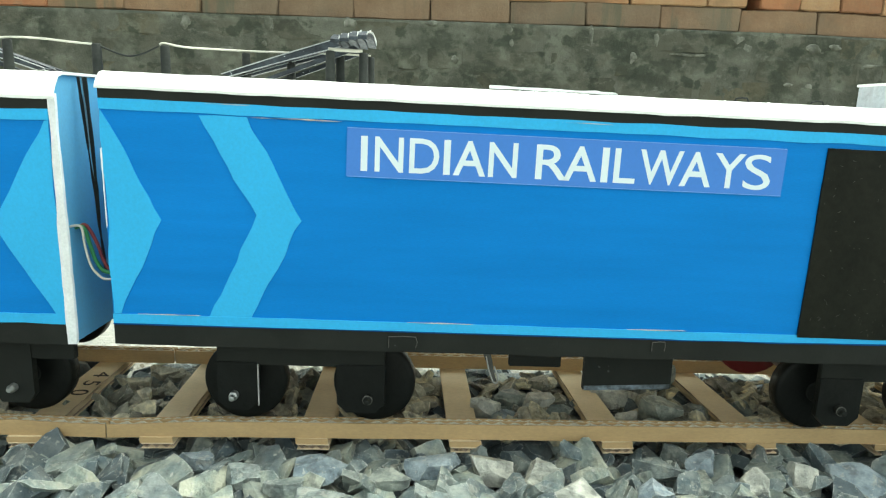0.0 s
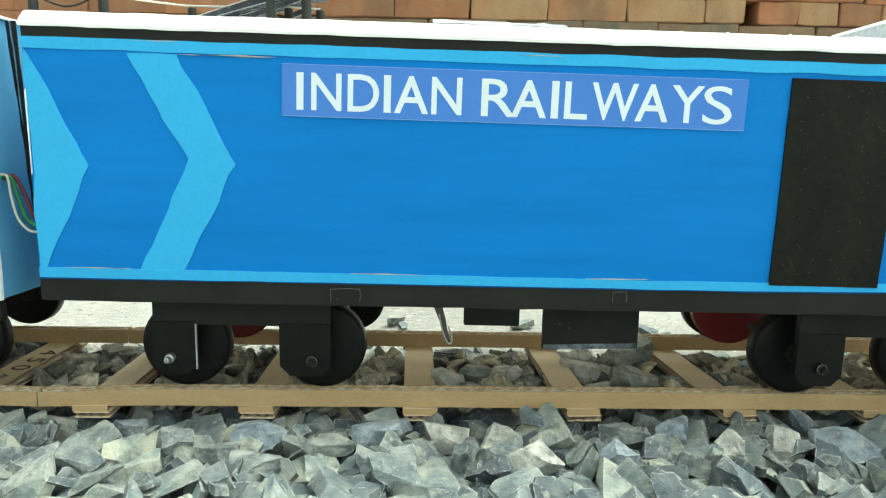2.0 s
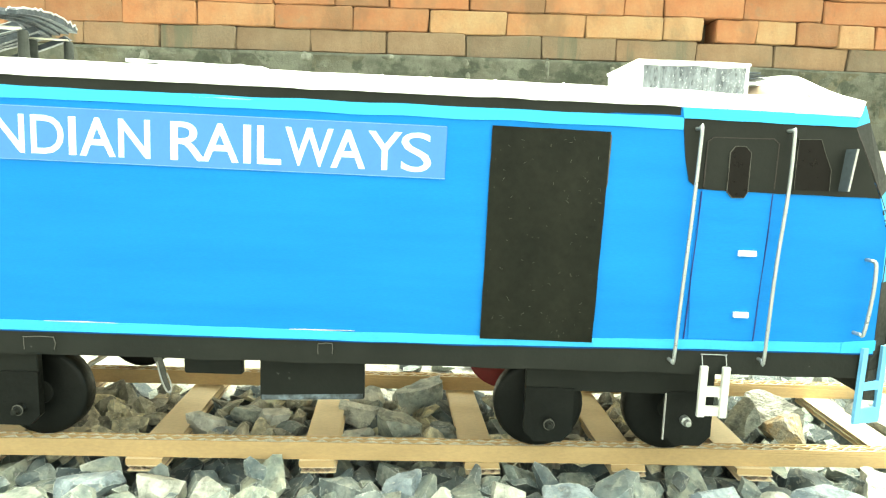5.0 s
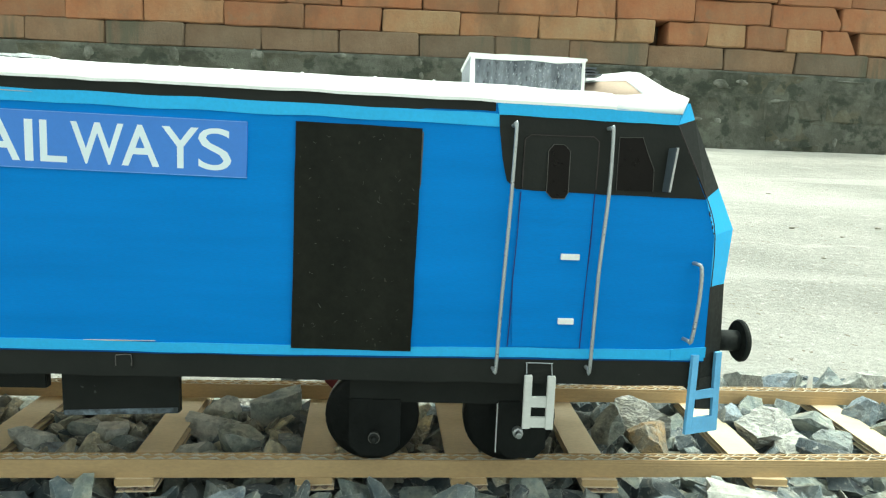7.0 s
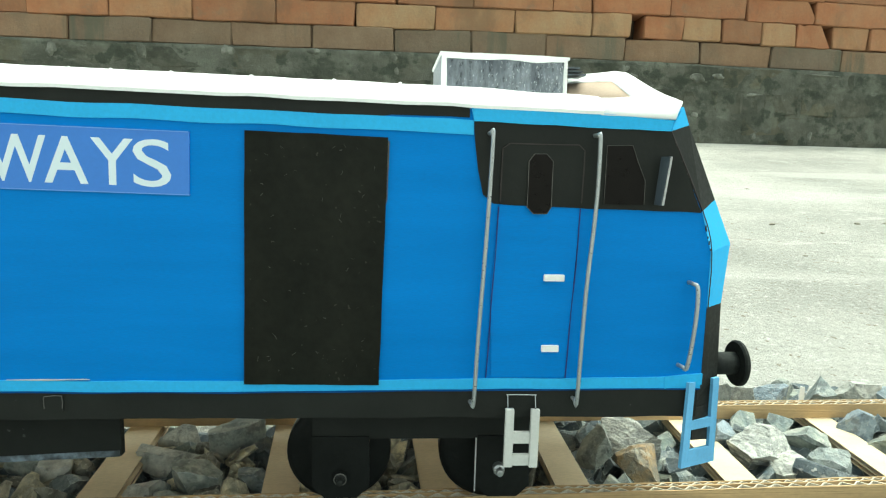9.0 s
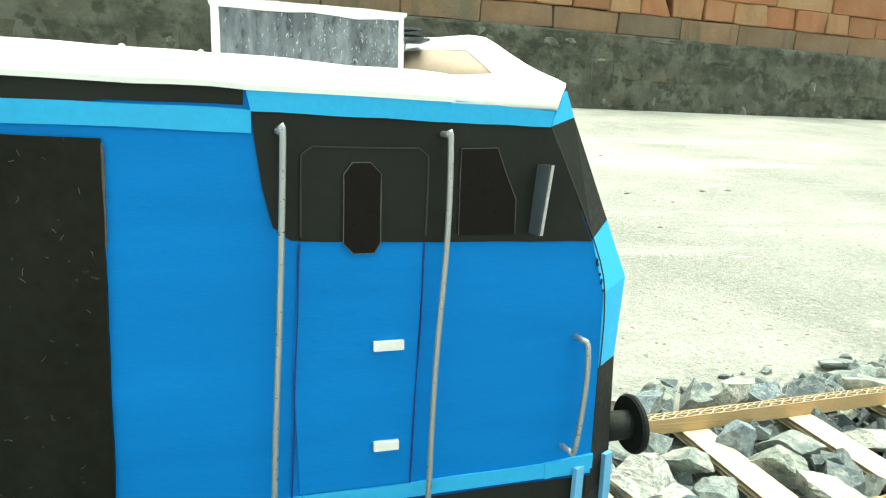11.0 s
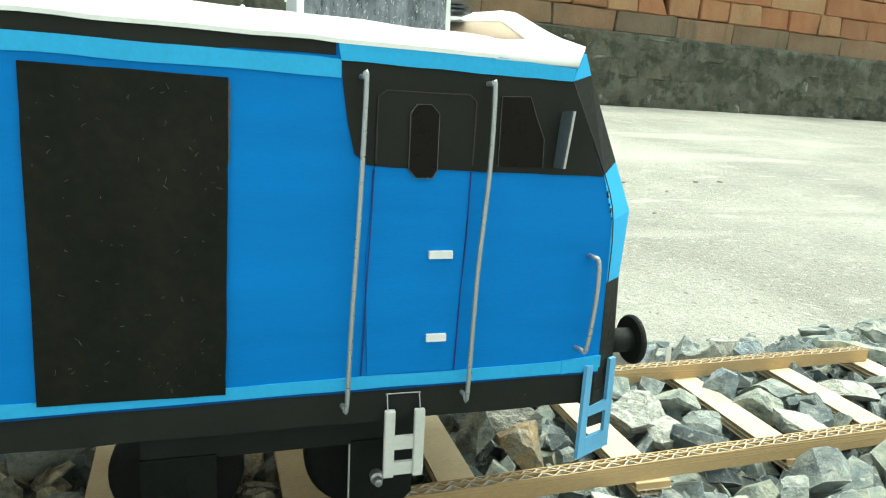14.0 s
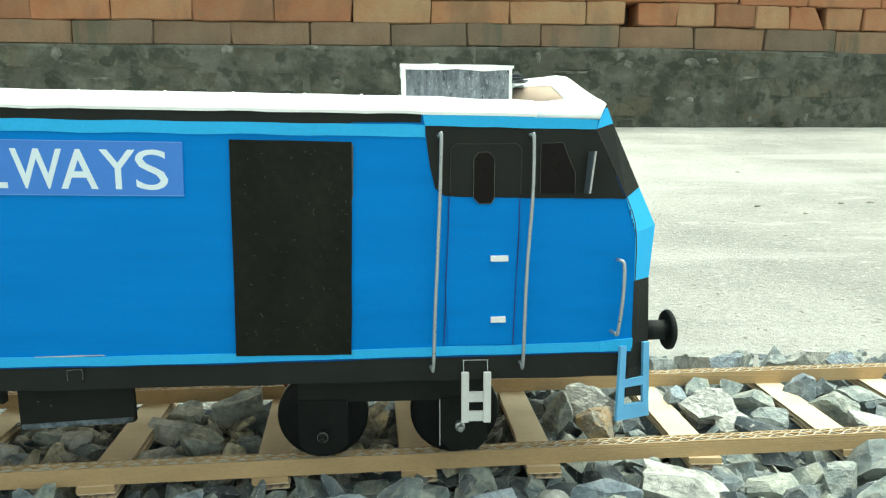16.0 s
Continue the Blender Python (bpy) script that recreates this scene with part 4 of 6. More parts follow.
def bogie(axles, bare):
    """Each axle: wheel centre, axle plate from and to, bolt place; bare is the edge of the plate whose card shows."""
    frame_ = part("bogie", box(bmesh.new(), axles[0][1], axles[1][2], 0.0125, 0.0165, 0.0600, 0.0903, 0.0004), BLACK, loco, "black card bogie frame")
    for i, (x, xa, xb, bx, bz) in enumerate(axles):
        part("axle_plate", sheet([(xa, 0.0615), (xb, 0.0615), (xb, 0.0395), (xb - 0.005, 0.0345), (xa + 0.005, 0.0345), (xa, 0.0395)], 0.0118, 0.0162, 0.0001, x), WHEELM, frame_)
        nut = BOLT if i == bare[0] else BLACK
        part("axle_bolt", turned([(0.0, 0.0024), (-0.003, 0.0024), (-0.0036, 0.0016), (-0.0060, 0.0014), (-0.0062, 0.0008)], (bx, 0.0118, bz), "y", 12), nut, frame_, "axle bolt")
        if i != bare[0]:
            # pale grey ring stands in for the highlight on the ring nut
            part("washer", ring((bx, 0.0090, bz), 0.0024, 0.00035), SCUFF, frame_, "pale ring on the bolt, highlight put into its colour")
        y = 0.0235 + 0.018 * (x + 0.287)
        wheel(x, y, 0.0464, loco)
        wheel(x, DEEP - 0.0280, 0.0464, loco)
        part("axle", turned([(0.0, 0.0015), (0.128, 0.0015)], (x, 0.016, 0.0459), "y", 10), BOLT, loco)
    part("cut_edge", box(bmesh.new(), bare[1], bare[1] + 0.0004, 0.0114, 0.0130, 0.0372, 0.0605), TORN, frame_, "pale cut edge of card")
    return frame_


def ring(c, radius, r):
    return rod([(c[0] + radius * math.cos(math.tau * k / 12), c[1], c[2] + radius * math.sin(math.tau * k / 12)) for k in range(13)], r, seg=5)


bogie(((-0.2856, -0.2970, -0.2756, -0.2880, 0.0432), (-0.2147, -0.2335, -0.2081, -0.2168, 0.0431)), (0, -0.2755))
bogie(((0.0349, 0.0256, 0.0488, 0.0372, 0.0442), (0.1018, 0.0934, 0.1160, 0.1026, 0.0478)), (1, 0.0928))
for x in (-0.2775, 0.0232):
    part("red_disc", turned([(0.0, 0.0225), (0.0006, 0.0236), (0.006, 0.0236), (0.0066, 0.0225)], (x, 0.084, 0.0578 if x > 0 else 0.0552), "y", 36), REDW, loco, "dark red plastic disc")
part("underfloor_box", box(bmesh.new(), -0.1412, -0.1128, 0.0203, 0.0245, 0.0602, 0.0903, 0.0005), BLACK, loco, "black card box")
def skew_box(z0, z1, out, thick, inset=0.0):
    """A card box hung askew: one end stands farther out than the other."""
    low = [(-0.1018 + inset, 0.0128 - out, z0 + 0.0003), (-0.0526 - inset, 0.0182 - out, z0)]
    loop = low + [(-0.0526 - inset, 0.0182 - out, z1), (-0.1018 + inset, 0.0128 - out, z1)]
    return solid(bmesh.new(), loop, [(x, y + thick, z) for x, y, z in loop])


big_box = part("underfloor_box", skew_box(0.0507, 0.0903, 0.0, 0.0036), BLACK, loco, "black card box with a worn bluish lower edge")
part("worn_edge", skew_box(0.0505, 0.0532, 0.0003, 0.0012, 0.0006), WORN, big_box, "worn bluish edge")
part("loose_strip", sheet([(-0.1578, 0.0765), (-0.1535, 0.0765), (-0.1520, 0.0692), (-0.1475, 0.0515), (-0.1496, 0.0512), (-0.1530, 0.0610), (-0.1563, 0.0692)], 0.0190, 0.0198, 0.0004, 3.0), SCUFF, loco, "loose strip of dark card hanging under the floor")


part("loose_wire", rod([(-0.1538, 0.0186, 0.066), (-0.1520, 0.0184, 0.058), (-0.1493, 0.0184, 0.0515), (-0.1474, 0.0186, 0.0512), (-0.1472, 0.0188, 0.0545), (-0.1492, 0.0188, 0.0605)], 0.0004, seg=8, smooth_steps=5), TORN, loco, "loose pale wire loop", True)


# roof posts, bus wire and folded pantograph
def post(x, y, z0, z1, parent, r=0.0026):
    return part("insulator_post", turned([(0.0, r * 1.05), (0.001, r), (z1 - z0 - 0.0008, r * 0.92), (z1 - z0, r * 0.75)], (x, y, z0), "z", 14), TUBE, parent, "dark grey rolled tube post", True)


ROOF_Z = 0.2078
for x, y in ((-0.3313, 0.0504), (-0.2963, 0.0798), (-0.2700, 0.0785), (-0.2412, 0.0765), (-0.2243, 0.081), (-0.2402, 0.0349), (-0.2238, 0.041)):
    post(x, y, ROOF_Z - 0.0008 * (x + 0.33) / 0.1, 0.2246 if y > 0.045 else 0.2236, loco)
part("bus_wire", rod([(-0.3340, 0.0504, 0.2250), (-0.3313, 0.0504, 0.2258), (-0.323, 0.056, 0.2247), (-0.31, 0.07, 0.2252), (-0.2963, 0.0798, 0.2256), (-0.2700, 0.0785, 0.2254), (-0.2407, 0.0765, 0.2254), (-0.2243, 0.081, 0.2254)], 0.00055, seg=8), INSUL, loco, "cream-sheathed wire on posts", True)
part("bus_bar", rod([(-0.2412, 0.0349, 0.2243), (-0.2246, 0.041, 0.2243)], 0.0009, seg=8), INSUL, loco, "cream-sheathed wire", True)


def pantograph(parent, dx, mirror_x=False):
    s = -1 if mirror_x else 1
    X = lambda x: dx + s * x
    arm = bmesh.new()
    for y in (0.066, 0.0725, 0.082, 0.088):
        k = 0.001 * math.sin(y * 900)
        solid(arm, [(X(0), y, 0.2112 + k), (X(0.004), y, 0.2105 + k), (X(0.067), y, 0.2285 + k), (X(0.063), y, 0.2318 + k)], [(X(0), y + 0.0035, 0.2112 + k), (X(0.004), y + 0.0035, 0.2105 + k), (X(0.067), y + 0.0035, 0.2285 + k), (X(0.063), y + 0.0035, 0.2318 + k)])
    p = part("pantograph", arm, TAR, parent, "folded pantograph of black ribbed plastic strips")
    for y in (0.0655, 0.0765):
        for xa, za, xb, zb in ((0.0, 0.2116, 0.063, 0.2322), (0.004, 0.2103, 0.067, 0.2285)):
            part("rim", rod([(X(xa), y, za), (X((xa + xb) / 2), y, (za + zb) / 2 + 0.0003), (X(xb), y, zb)], 0.0003, None, 5, 3), WIRE, p, "pale worn rim")
    low = bmesh.new()
    for y in (0.062, 0.09):
        solid(low, [(X(0.026), y, 0.2103), (X(0.03), y, 0.2095), (X(0.078), y, 0.2272), (X(0.075), y, 0.2292)], [(X(0.026), y + 0.003, 0.2103), (X(0.03), y + 0.003, 0.2095), (X(0.078), y + 0.003, 0.2272), (X(0.075), y + 0.003, 0.2292)])
    part("lower_arm", low, TAR, p)
    for x0, lift in ((0.0665, 0.0), (0.0712, 0.0010), (0.0759, 0.0018), (0.0806, 0.0024)):
        head = bmesh.new()
        top, bot = [], []
        for i in range(25):
            t = i / 24
            y = 0.033 + 0.052 * t
            arch = 0.0032 * (1 - (2 * t - 1) ** 2)
            j = 0.0014 * noise.noise(Vector((i * 1.3, x0 * 300, 3))) + (0.0005 if i % 2 else -0.0003)
            top.append((y, 0.2298 + lift + arch + j))
            bot.append((y, 0.2276 + lift + arch * 0.9))
        loop = bot + top[::-1]
        solid(head, [(X(x0), y, z) for y, z in loop], [(X(x0 + 0.0045), y, z - 0.0003) for y, z in loop])
        strip = part("contact_strip", head, TAR, p, "rough silvered contact strip")
        part("strip_rim", rod([(X(x0 + 0.0045), y, z + 0.0003) for y, z in top], 0.00045, None, 5, 1), WIRE, strip, "pale torn rim")
    return p


pantograph(loco, -0.3065)

# ---- second unit coupled behind ----
rear = thing("rear_locomotive", (-0.55, DEEP / 2, 0.025), "second blue cardboard locomotive coupled behind with wires", "model train")
RX, RL = -0.3672, -0.78
part("side_panel", sheet([(RL, 0.0742), (RX, 0.0742), (RX, 0.1955), (RL, 0.1955)], 0.0, 0.004, 0), BLUE, rear, "mid-blue painted cardboard side")
part("side_panel", sheet([(RL, 0.0742), (RX, 0.0742), (RX, 0.1955), (RL, 0.1955)], DEEP - 0.004, DEEP, 0), BLUE, rear)
rt = 0.1956
part("skirt", side_strip(RL, RX, lambda x: 0.0732, lambda x: 0.0845, -0.0003, 21.0), BLACK, rear, "matt black skirt")
part("lower_stripe", side_strip(RL, RX, lambda x: 0.0841, lambda x: 0.0893, -0.0006, 22.0), SKYBLUE, rear, "light blue painted stripe")
part("upper_stripe", side_strip(RL, RX, lambda x: rt - 0.0110, lambda x: rt - 0.0058, -0.0006, 23.0), SKYBLUE, rear, "light blue painted stripe")
part("roof_band", side_strip(RL, RX, lambda x: rt - 0.0060, lambda x: rt + 0.0002, -0.0004, 24.0), BLACK, rear, "black painted band")
part("triangle", sheet([(RX - 0.0003, rt - 0.011), (RX - 0.0004, 0.089), (-0.3716, 0.089), (-0.3989, 0.1337), (-0.3694, rt - 0.011)], -0.00045, 0.001, 0.0004, 25.0), SKYBLUE, rear, "light blue painted triangle")
gable = [(0.0008, 0.0735), (DEEP - 0.0008, 0.0735), (DEEP - 0.0008, rt + 0.0035), (DEEP - 0.0085, rt + 0.0104), (DEEP / 2, rt + 0.0109), (0.0085, rt + 0.0104), (0.0044, rt + 0.0091), (0.0008, rt + 0.0035)]
part("end_panel", solid(bmesh.new(), [(RX, y, z) for y, z in gable], [(RX + 0.0022, y, z) for y, z in gable]), ENDBLUE, rear, "pale faded blue end wall")
part("card_edge", sheet([(RX + 0.0002, 0.0735), (RX + 0.0046, 0.0738), (RX + 0.0037, rt + 0.0016), (RX + 0.0002, rt + 0.001)], -0.0008, 0.0012, 0.0004, 26.0), EDGE, rear, "white torn edge of thick card")
gang = part("gangway_flap", sheet([(-0.3617, 0.2058), (-0.3590, 0.2058), (-0.3578, 0.1744), (-0.3572, 0.125), (-0.3556, 0.1072), (-0.3566, 0.112)], 0.0203, 0.0210, 0.0003, 27.0), GREYBLUE, rear, "grey-blue card flap hanging between the units")
part("flap_edge", sheet([(-0.3634, 0.2058), (-0.3620, 0.2058), (-0.3553, 0.1069), (-0.3563, 0.1069)], 0.0196, 0.0202, 0.0004, 28.0), BLACK, gang, "black edge of the flap")
part("flap_edge", sheet([(-0.3606, 0.2058), (-0.3584, 0.2058), (-0.3572, 0.1744), (-0.3567, 0.125), (-0.3574, 0.125), (-0.3588, 0.172)], 0.0194, 0.0202, 0.0004, 29.0), BLACK, gang, "black edge of the flap")

WIRES = (
    ([(-0.3672, 0.0066, 0.1322), (-0.3655, 0.0060, 0.1328), (-0.3604, 0.0060, 0.1334), (-0.3590, 0.0060, 0.1308), (-0.3583, 0.0060, 0.1233), (-0.3560, 0.0060, 0.1130), (-0.3515, 0.0062, 0.1072), (-0.3478, 0.0070, 0.1061), (-0.3440, 0.0080, 0.1068)], 0.00065, INSUL, "cream jumper wire"),
    ([(-0.3660, 0.0110, 0.1312), (-0.3608, 0.0105, 0.1318), (-0.3584, 0.0105, 0.1240), (-0.3560, 0.0105, 0.1155), (-0.3520, 0.0105, 0.1095), (-0.3440, 0.0110, 0.1080)], 0.0010, GREENW, "green jumper wire"),
    ([(-0.3660, 0.0130, 0.1308), (-0.3606, 0.0125, 0.1326), (-0.3560, 0.0125, 0.1245), (-0.3530, 0.0125, 0.1150), (-0.3500, 0.0125, 0.1100), (-0.3440, 0.0130, 0.1092)], 0.0009, REDW, "red jumper wire"),
)
for pts, r, mt, nm in WIRES:
    part("jumper_wire", rod(pts, r, seg=8), mt, rear, nm, True)
bm = bmesh.new()
box(bm, RL, RX, 0.0045, DEEP - 0.0045, 0.0768, 0.0792)
part("floor_board", bm, CARD, rear, "unseen bare brown card underside")
bm = bmesh.new()
rows_ = []
for i in range(51):
    x = RL + (RX + 0.0035 - RL) * i / 50
    w = 0.0004 * noise.noise(Vector((x * 60, 2, 8)))
    prof = [(-0.0012, rt + 0.0004 + w), (0.0008, rt + 0.0055 + w), (0.0044, rt + 0.0108 + w), (0.0085, rt + 0.0120), (0.08, rt + 0.0126), (DEEP - 0.0085, rt + 0.0120), (DEEP - 0.0008, rt + 0.0055), (DEEP + 0.0012, rt + 0.0004)]
    rows_.append([bm.verts.new((x, y, z)) for y, z in prof] + [bm.verts.new((x, y, z - 0.0014)) for y, z in prof[::-1]])
for a, b in zip(rows_, rows_[1:]):
    for k in range(len(a)):
        bm.faces.new((a[k], a[(k + 1) % len(a)], b[(k + 1) % len(a)], b[k]))
bm.faces.new(rows_[0][::-1]), bm.faces.new(rows_[-1])
part("roof", bm, WHITE, rear, "white card roof")
for x in (-0.405, -0.476):
    part("axle_plate", sheet([(x - 0.0105, 0.0735), (x + 0.0105, 0.0735), (x + 0.0105, 0.040), (x + 0.007, 0.0352), (x - 0.007, 0.0352), (x - 0.0105, 0.040)], 0.0118, 0.0162, 0.0001, x), BLACK, rear)
    part("axle_bolt", turned([(0.0, 0.0024), (-0.003, 0.0022), (-0.005, 0.0012)], (x, 0.0118, 0.044), "y", 12), BOLT, rear, "axle bolt")
    wheel(x, 0.0262, 0.0463, rear)
    wheel(x - 0.033, DEEP - 0.028, 0.0463, rear)
part("bogie", box(bmesh.new(), -0.50, -0.372, 0.0125, 0.0165, 0.0600, 0.0766, 0.0004), BLACK, rear, "black card bogie frame")
for x, y in ((-0.3676, 0.0500), (-0.4150, 0.0500), (-0.46, 0.08)):
    post(x, y, ROOF_Z - 0.0002, 0.2246 + (0.0006 if x < -0.4 else 0), rear)
part("bus_wire", rod([(-0.46, 0.08, 0.2260), (-0.4150, 0.0500, 0.2262), (-0.398, 0.05, 0.2262), (-0.380, 0.0500, 0.2248), (-0.3676, 0.0500, 0.2240)], 0.00055, seg=8), INSUL, rear, "cream-sheathed wire on posts", True)
part("link_wire", rod([(-0.3676, 0.0500, 0.2236), (-0.3630, 0.0500, 0.2222), (-0.356, 0.05, 0.2196), (-0.350, 0.0502, 0.2186), (-0.343, 0.0503, 0.2202), (-0.3345, 0.0504, 0.2242)], 0.0005, seg=8), TUBE, rear, "bare dark wire sagging between the units", True)
pantograph(rear, -0.4055, True)


# ---- track: cardboard sleepers and rails ----
def near_rail(x):
    """The track lies slightly askew to the train."""
    return 0.0280 + 0.033 * x


def far_rail(x):
    return 0.131 + 0.024 * x


def sag(x):
    """Both ends of the near rail droop at their joint."""
    return -0.0022 * math.exp(-((x + 0.36) / 0.035) ** 2)


def drift(x):
    return near_rail(x) - 0.0205


RAIL_LO, RAIL_HI = 0.0147, 0.0237
# where each sleeper starts, and its turn in degrees
SLEEPERS = [-0.745, -0.66, -0.576, -0.492, -0.4115, -0.3415, -0.2571, -0.1711, -0.0842, 0.0003, 0.0752, 0.1398, 0.2278, 0.3165, 0.3895, 0.4630, 0.5450, 0.6300]
TURNS = {-0.0842: 4.3, 0.0003: 5.0, 0.1398: 0.0, 0.2278: -1.5, 0.3165: -3.0, 0.3895: -5.0, 0.4630: -6.5, 0.5450: -6.0}


def fluting(bm, x0, x1, lo, hi, y0, y1, period=0.0052, thick=0.0004):
    """A wavy inner ply, its waves along x between two heights, running along y."""
    n = max(4, int((x1 - x0) / period * 6))
    a, b = [], []
    for i in range(n + 1):
        x = x0 + (x1 - x0) * i / n
        z = (lo + hi) / 2 + (hi - lo - thick) / 2 * math.sin(math.tau * x / period)
        a.append((x, z - thick / 2)), b.append((x, z + thick / 2))
    loop = a + b[::-1]
    solid(bm, [(x, y0, z) for x, z in loop], [(x, y1, z) for x, z in loop])


def sleeper_thing():
    s = thing("sleeper", (0, 0, 0), "brown corrugated cardboard sleeper bedded in grey crushed stone", "sleeper", "sleepers of the track")
    for lo, name in ((0.0082, "lower_ply"), (0.0114, "upper_ply")):
        off = 0.0008 if name == "lower_ply" else 0.0
        bm = bmesh.new()
        box(bm, off, 0.0178 + off, 0.0195 - off, 0.1425, lo, lo + 0.00045)
        box(bm, off, 0.0178 + off, 0.0195 - off, 0.1425, lo + 0.0027, lo + 0.00315)
        if name == "upper_ply":
            end_face = box(bmesh.new(), 0.0, 0.0178, 0.0190, 0.0195, lo, lo + 0.00312)
        p = part(name, bm, CARD, s)
        # the end strip takes the darker rail brown to shade the upright end
        if name == "upper_ply":
            part("end_tape", end_face, RAILCARD, p, "brown strip over its end, shade put into its colour")
        bm = bmesh.new()
        fluting(bm, off + 0.0003, 0.0175 + off, lo + 0.00045, lo + 0.0027, 0.0198 - off, 0.142)
        part("fluting", bm, TANCARD, p, "wavy inner ply")
    return s


first = sleeper_thing()
first.matrix_basis = pose(SLEEPERS[0], 0, 0)
for i, x in enumerate(SLEEPERS[1:]):
    turn = TURNS.get(x, 2.0 + 0.8 * math.sin(i * 2.3))
    copy_thing(first, pose(x, drift(x) + 0.0009 * math.sin(i * 1.7), 0.0004 * math.sin(i * 3.1), 0, 0.5 * math.sin(i * 1.3), turn))
# pencilled figures on one sleeper
mark = thing("pencilled_figures", (-0.405, 0.085, 0.0148), "pencilled figures on a cardboard sleeper", "writing")
m = Matrix.Translation((-0.4090, 0.103, 0.01485)) @ Matrix.Rotation(radians(-90), 4, "Z")
lettering("4 5 0", "figures", BROWNPEN, mark, m, 0.037, 0.0105, 0.0001)


def rail(x0, x1, line, label):
    r = thing("rail", ((x0 + x1) / 2, line((x0 + x1) / 2), RAIL_LO), label, "model rail", "cardboard rails")
    n = max(2, int((x1 - x0) / 0.012))
    for k, yo in enumerate((0.0, 0.0042, 0.0072)):
        bm = bmesh.new()
        lo, hi = [], []
        for i in range(n + 1):
            x = x0 + (x1 - x0) * i / n
            yy_ = line(x) + yo + 0.0003 * noise.noise(Vector((x * 20, line(0), k)))
            dip = sag(x) if line is near_rail else 0.0
            lo.append(Vector((x, yy_, RAIL_LO + 0.4 * dip + 0.0003 * noise.noise(Vector((x * 60, k, 2)))))), hi.append(Vector((x, yy_, RAIL_HI + dip + 0.0005 * noise.noise(Vector((x * 55, k, 7))))))
        loop = lo + hi[::-1]
        solid(bm, loop, [p + Vector((0, 0.0006, 0)) for p in loop])
        part("liner", bm, RAILCARD, r, "flat brown cardboard liner")
    for per, mid, amp in ((0.0086, 0.0024, 0.0017), (0.0058, 0.0060, 0.0011)):
        bm = bmesh.new()
        th = 0.0006
        m_ = int((x1 - x0) / per * 8)
        a, b = [], []
        for i in range(m_ + 1):
            x = x0 + 0.0005 + (x1 - x0 - 0.001) * i / m_
            c = line(x) + mid + amp * (2 / math.pi) * math.asin(math.sin(math.tau * (x + 0.001 * noise.noise(Vector((x * 60, mid * 900, 0)))) / per))
            a.append((x, c - th / 2)), b.append((x, c + th / 2))
        loop = a + b[::-1]
        high = lambda x: RAIL_HI - 0.0001 + (sag(x) if line is near_rail else 0.0) + 0.0004 * noise.noise(Vector((x * 120, mid * 500, 4)))
        solid(bm, [(x, yy_, RAIL_LO + 0.0004) for x, yy_ in loop], [(x, yy_, high(x)) for x, yy_ in loop])
        part("fluting", bm, FLUTE, r, "wavy inner ply seen from above")
    return r


rail(-0.95, -0.3608, near_rail, "near rail of brown corrugated cardboard, a joint at its end")
rail(-0.3600, 0.95, near_rail, "long near rail cut from brown corrugated cardboard")
rail(-0.95, -0.3650, far_rail, "far rail of brown corrugated cardboard behind the train")
rail(-0.3640, 0.489, far_rail, "far rail of brown corrugated cardboard ending in the stones")

# ---- ballast ----
rng = random.Random(11)
UNIT = 0.022  # nominal size of a stone


def stone_mesh(k, mat):
    """A sharp slaty shard: a slab split along flat breaks."""
    r = random.Random(100 + k)
    bm = bmesh.new()
    bmesh.ops.create_cube(bm, size=1)
    flat = r.uniform(0.3, 0.66)
    for i in range(r.randint(7, 10)):
        nrm = Vector((r.gauss(0, 1), r.gauss(0, 1), r.gauss(0, 0.3 if i < 5 else 1.1))).normalized()
        geom = bm.verts[:] + bm.edges[:] + bm.faces[:]
        cut = bmesh.ops.bisect_plane(bm, geom=geom, plane_co=nrm * r.uniform(0.2, 0.46), plane_no=nrm, clear_outer=True)
        rim = [e for e in cut["geom_cut"] if isinstance(e, bmesh.types.BMEdge)]
        if rim:
            bmesh.ops.contextual_create(bm, geom=rim)
    bmesh.ops.transform(bm, matrix=Matrix.Diagonal((r.uniform(1.1, 1.7), r.uniform(0.85, 1.15), flat, 1)), verts=bm.verts)
    bmesh.ops.remove_doubles(bm, verts=bm.verts, dist=0.02)
    bmesh.ops.triangulate(bm, faces=[f for f in bm.faces if len(f.verts) > 4])
    bmesh.ops.subdivide_edges(bm, edges=[e for e in bm.edges if e.calc_length() > 0.55], cuts=1)
    for v in bm.verts:
        v.co = (v.co + 0.05 * noise.noise_vector(v.co * 3 + Vector((k, 0, 0)))) * UNIT
    bm.normal_update()
    bmesh.ops.recalc_face_normals(bm, faces=bm.faces)
    me = bpy.data.meshes.new("stone")
    bm.to_mesh(me)
    bm.free()
    me.materials.append(mat)
    return me


SHAPES = [stone_mesh(k, STONE) for k in range(36)] + [stone_mesh(k, LITSTONE) for k in range(12)]


def far_edge(x):
    return 0.152 + 0.044 * max(0, min(1, (x - 0.1) / 0.12)) + 0.02 * max(0, min(1, (x - 0.35) / 0.2)) + 0.010 * noise.noise(Vector((x * 14, 0, 0)))


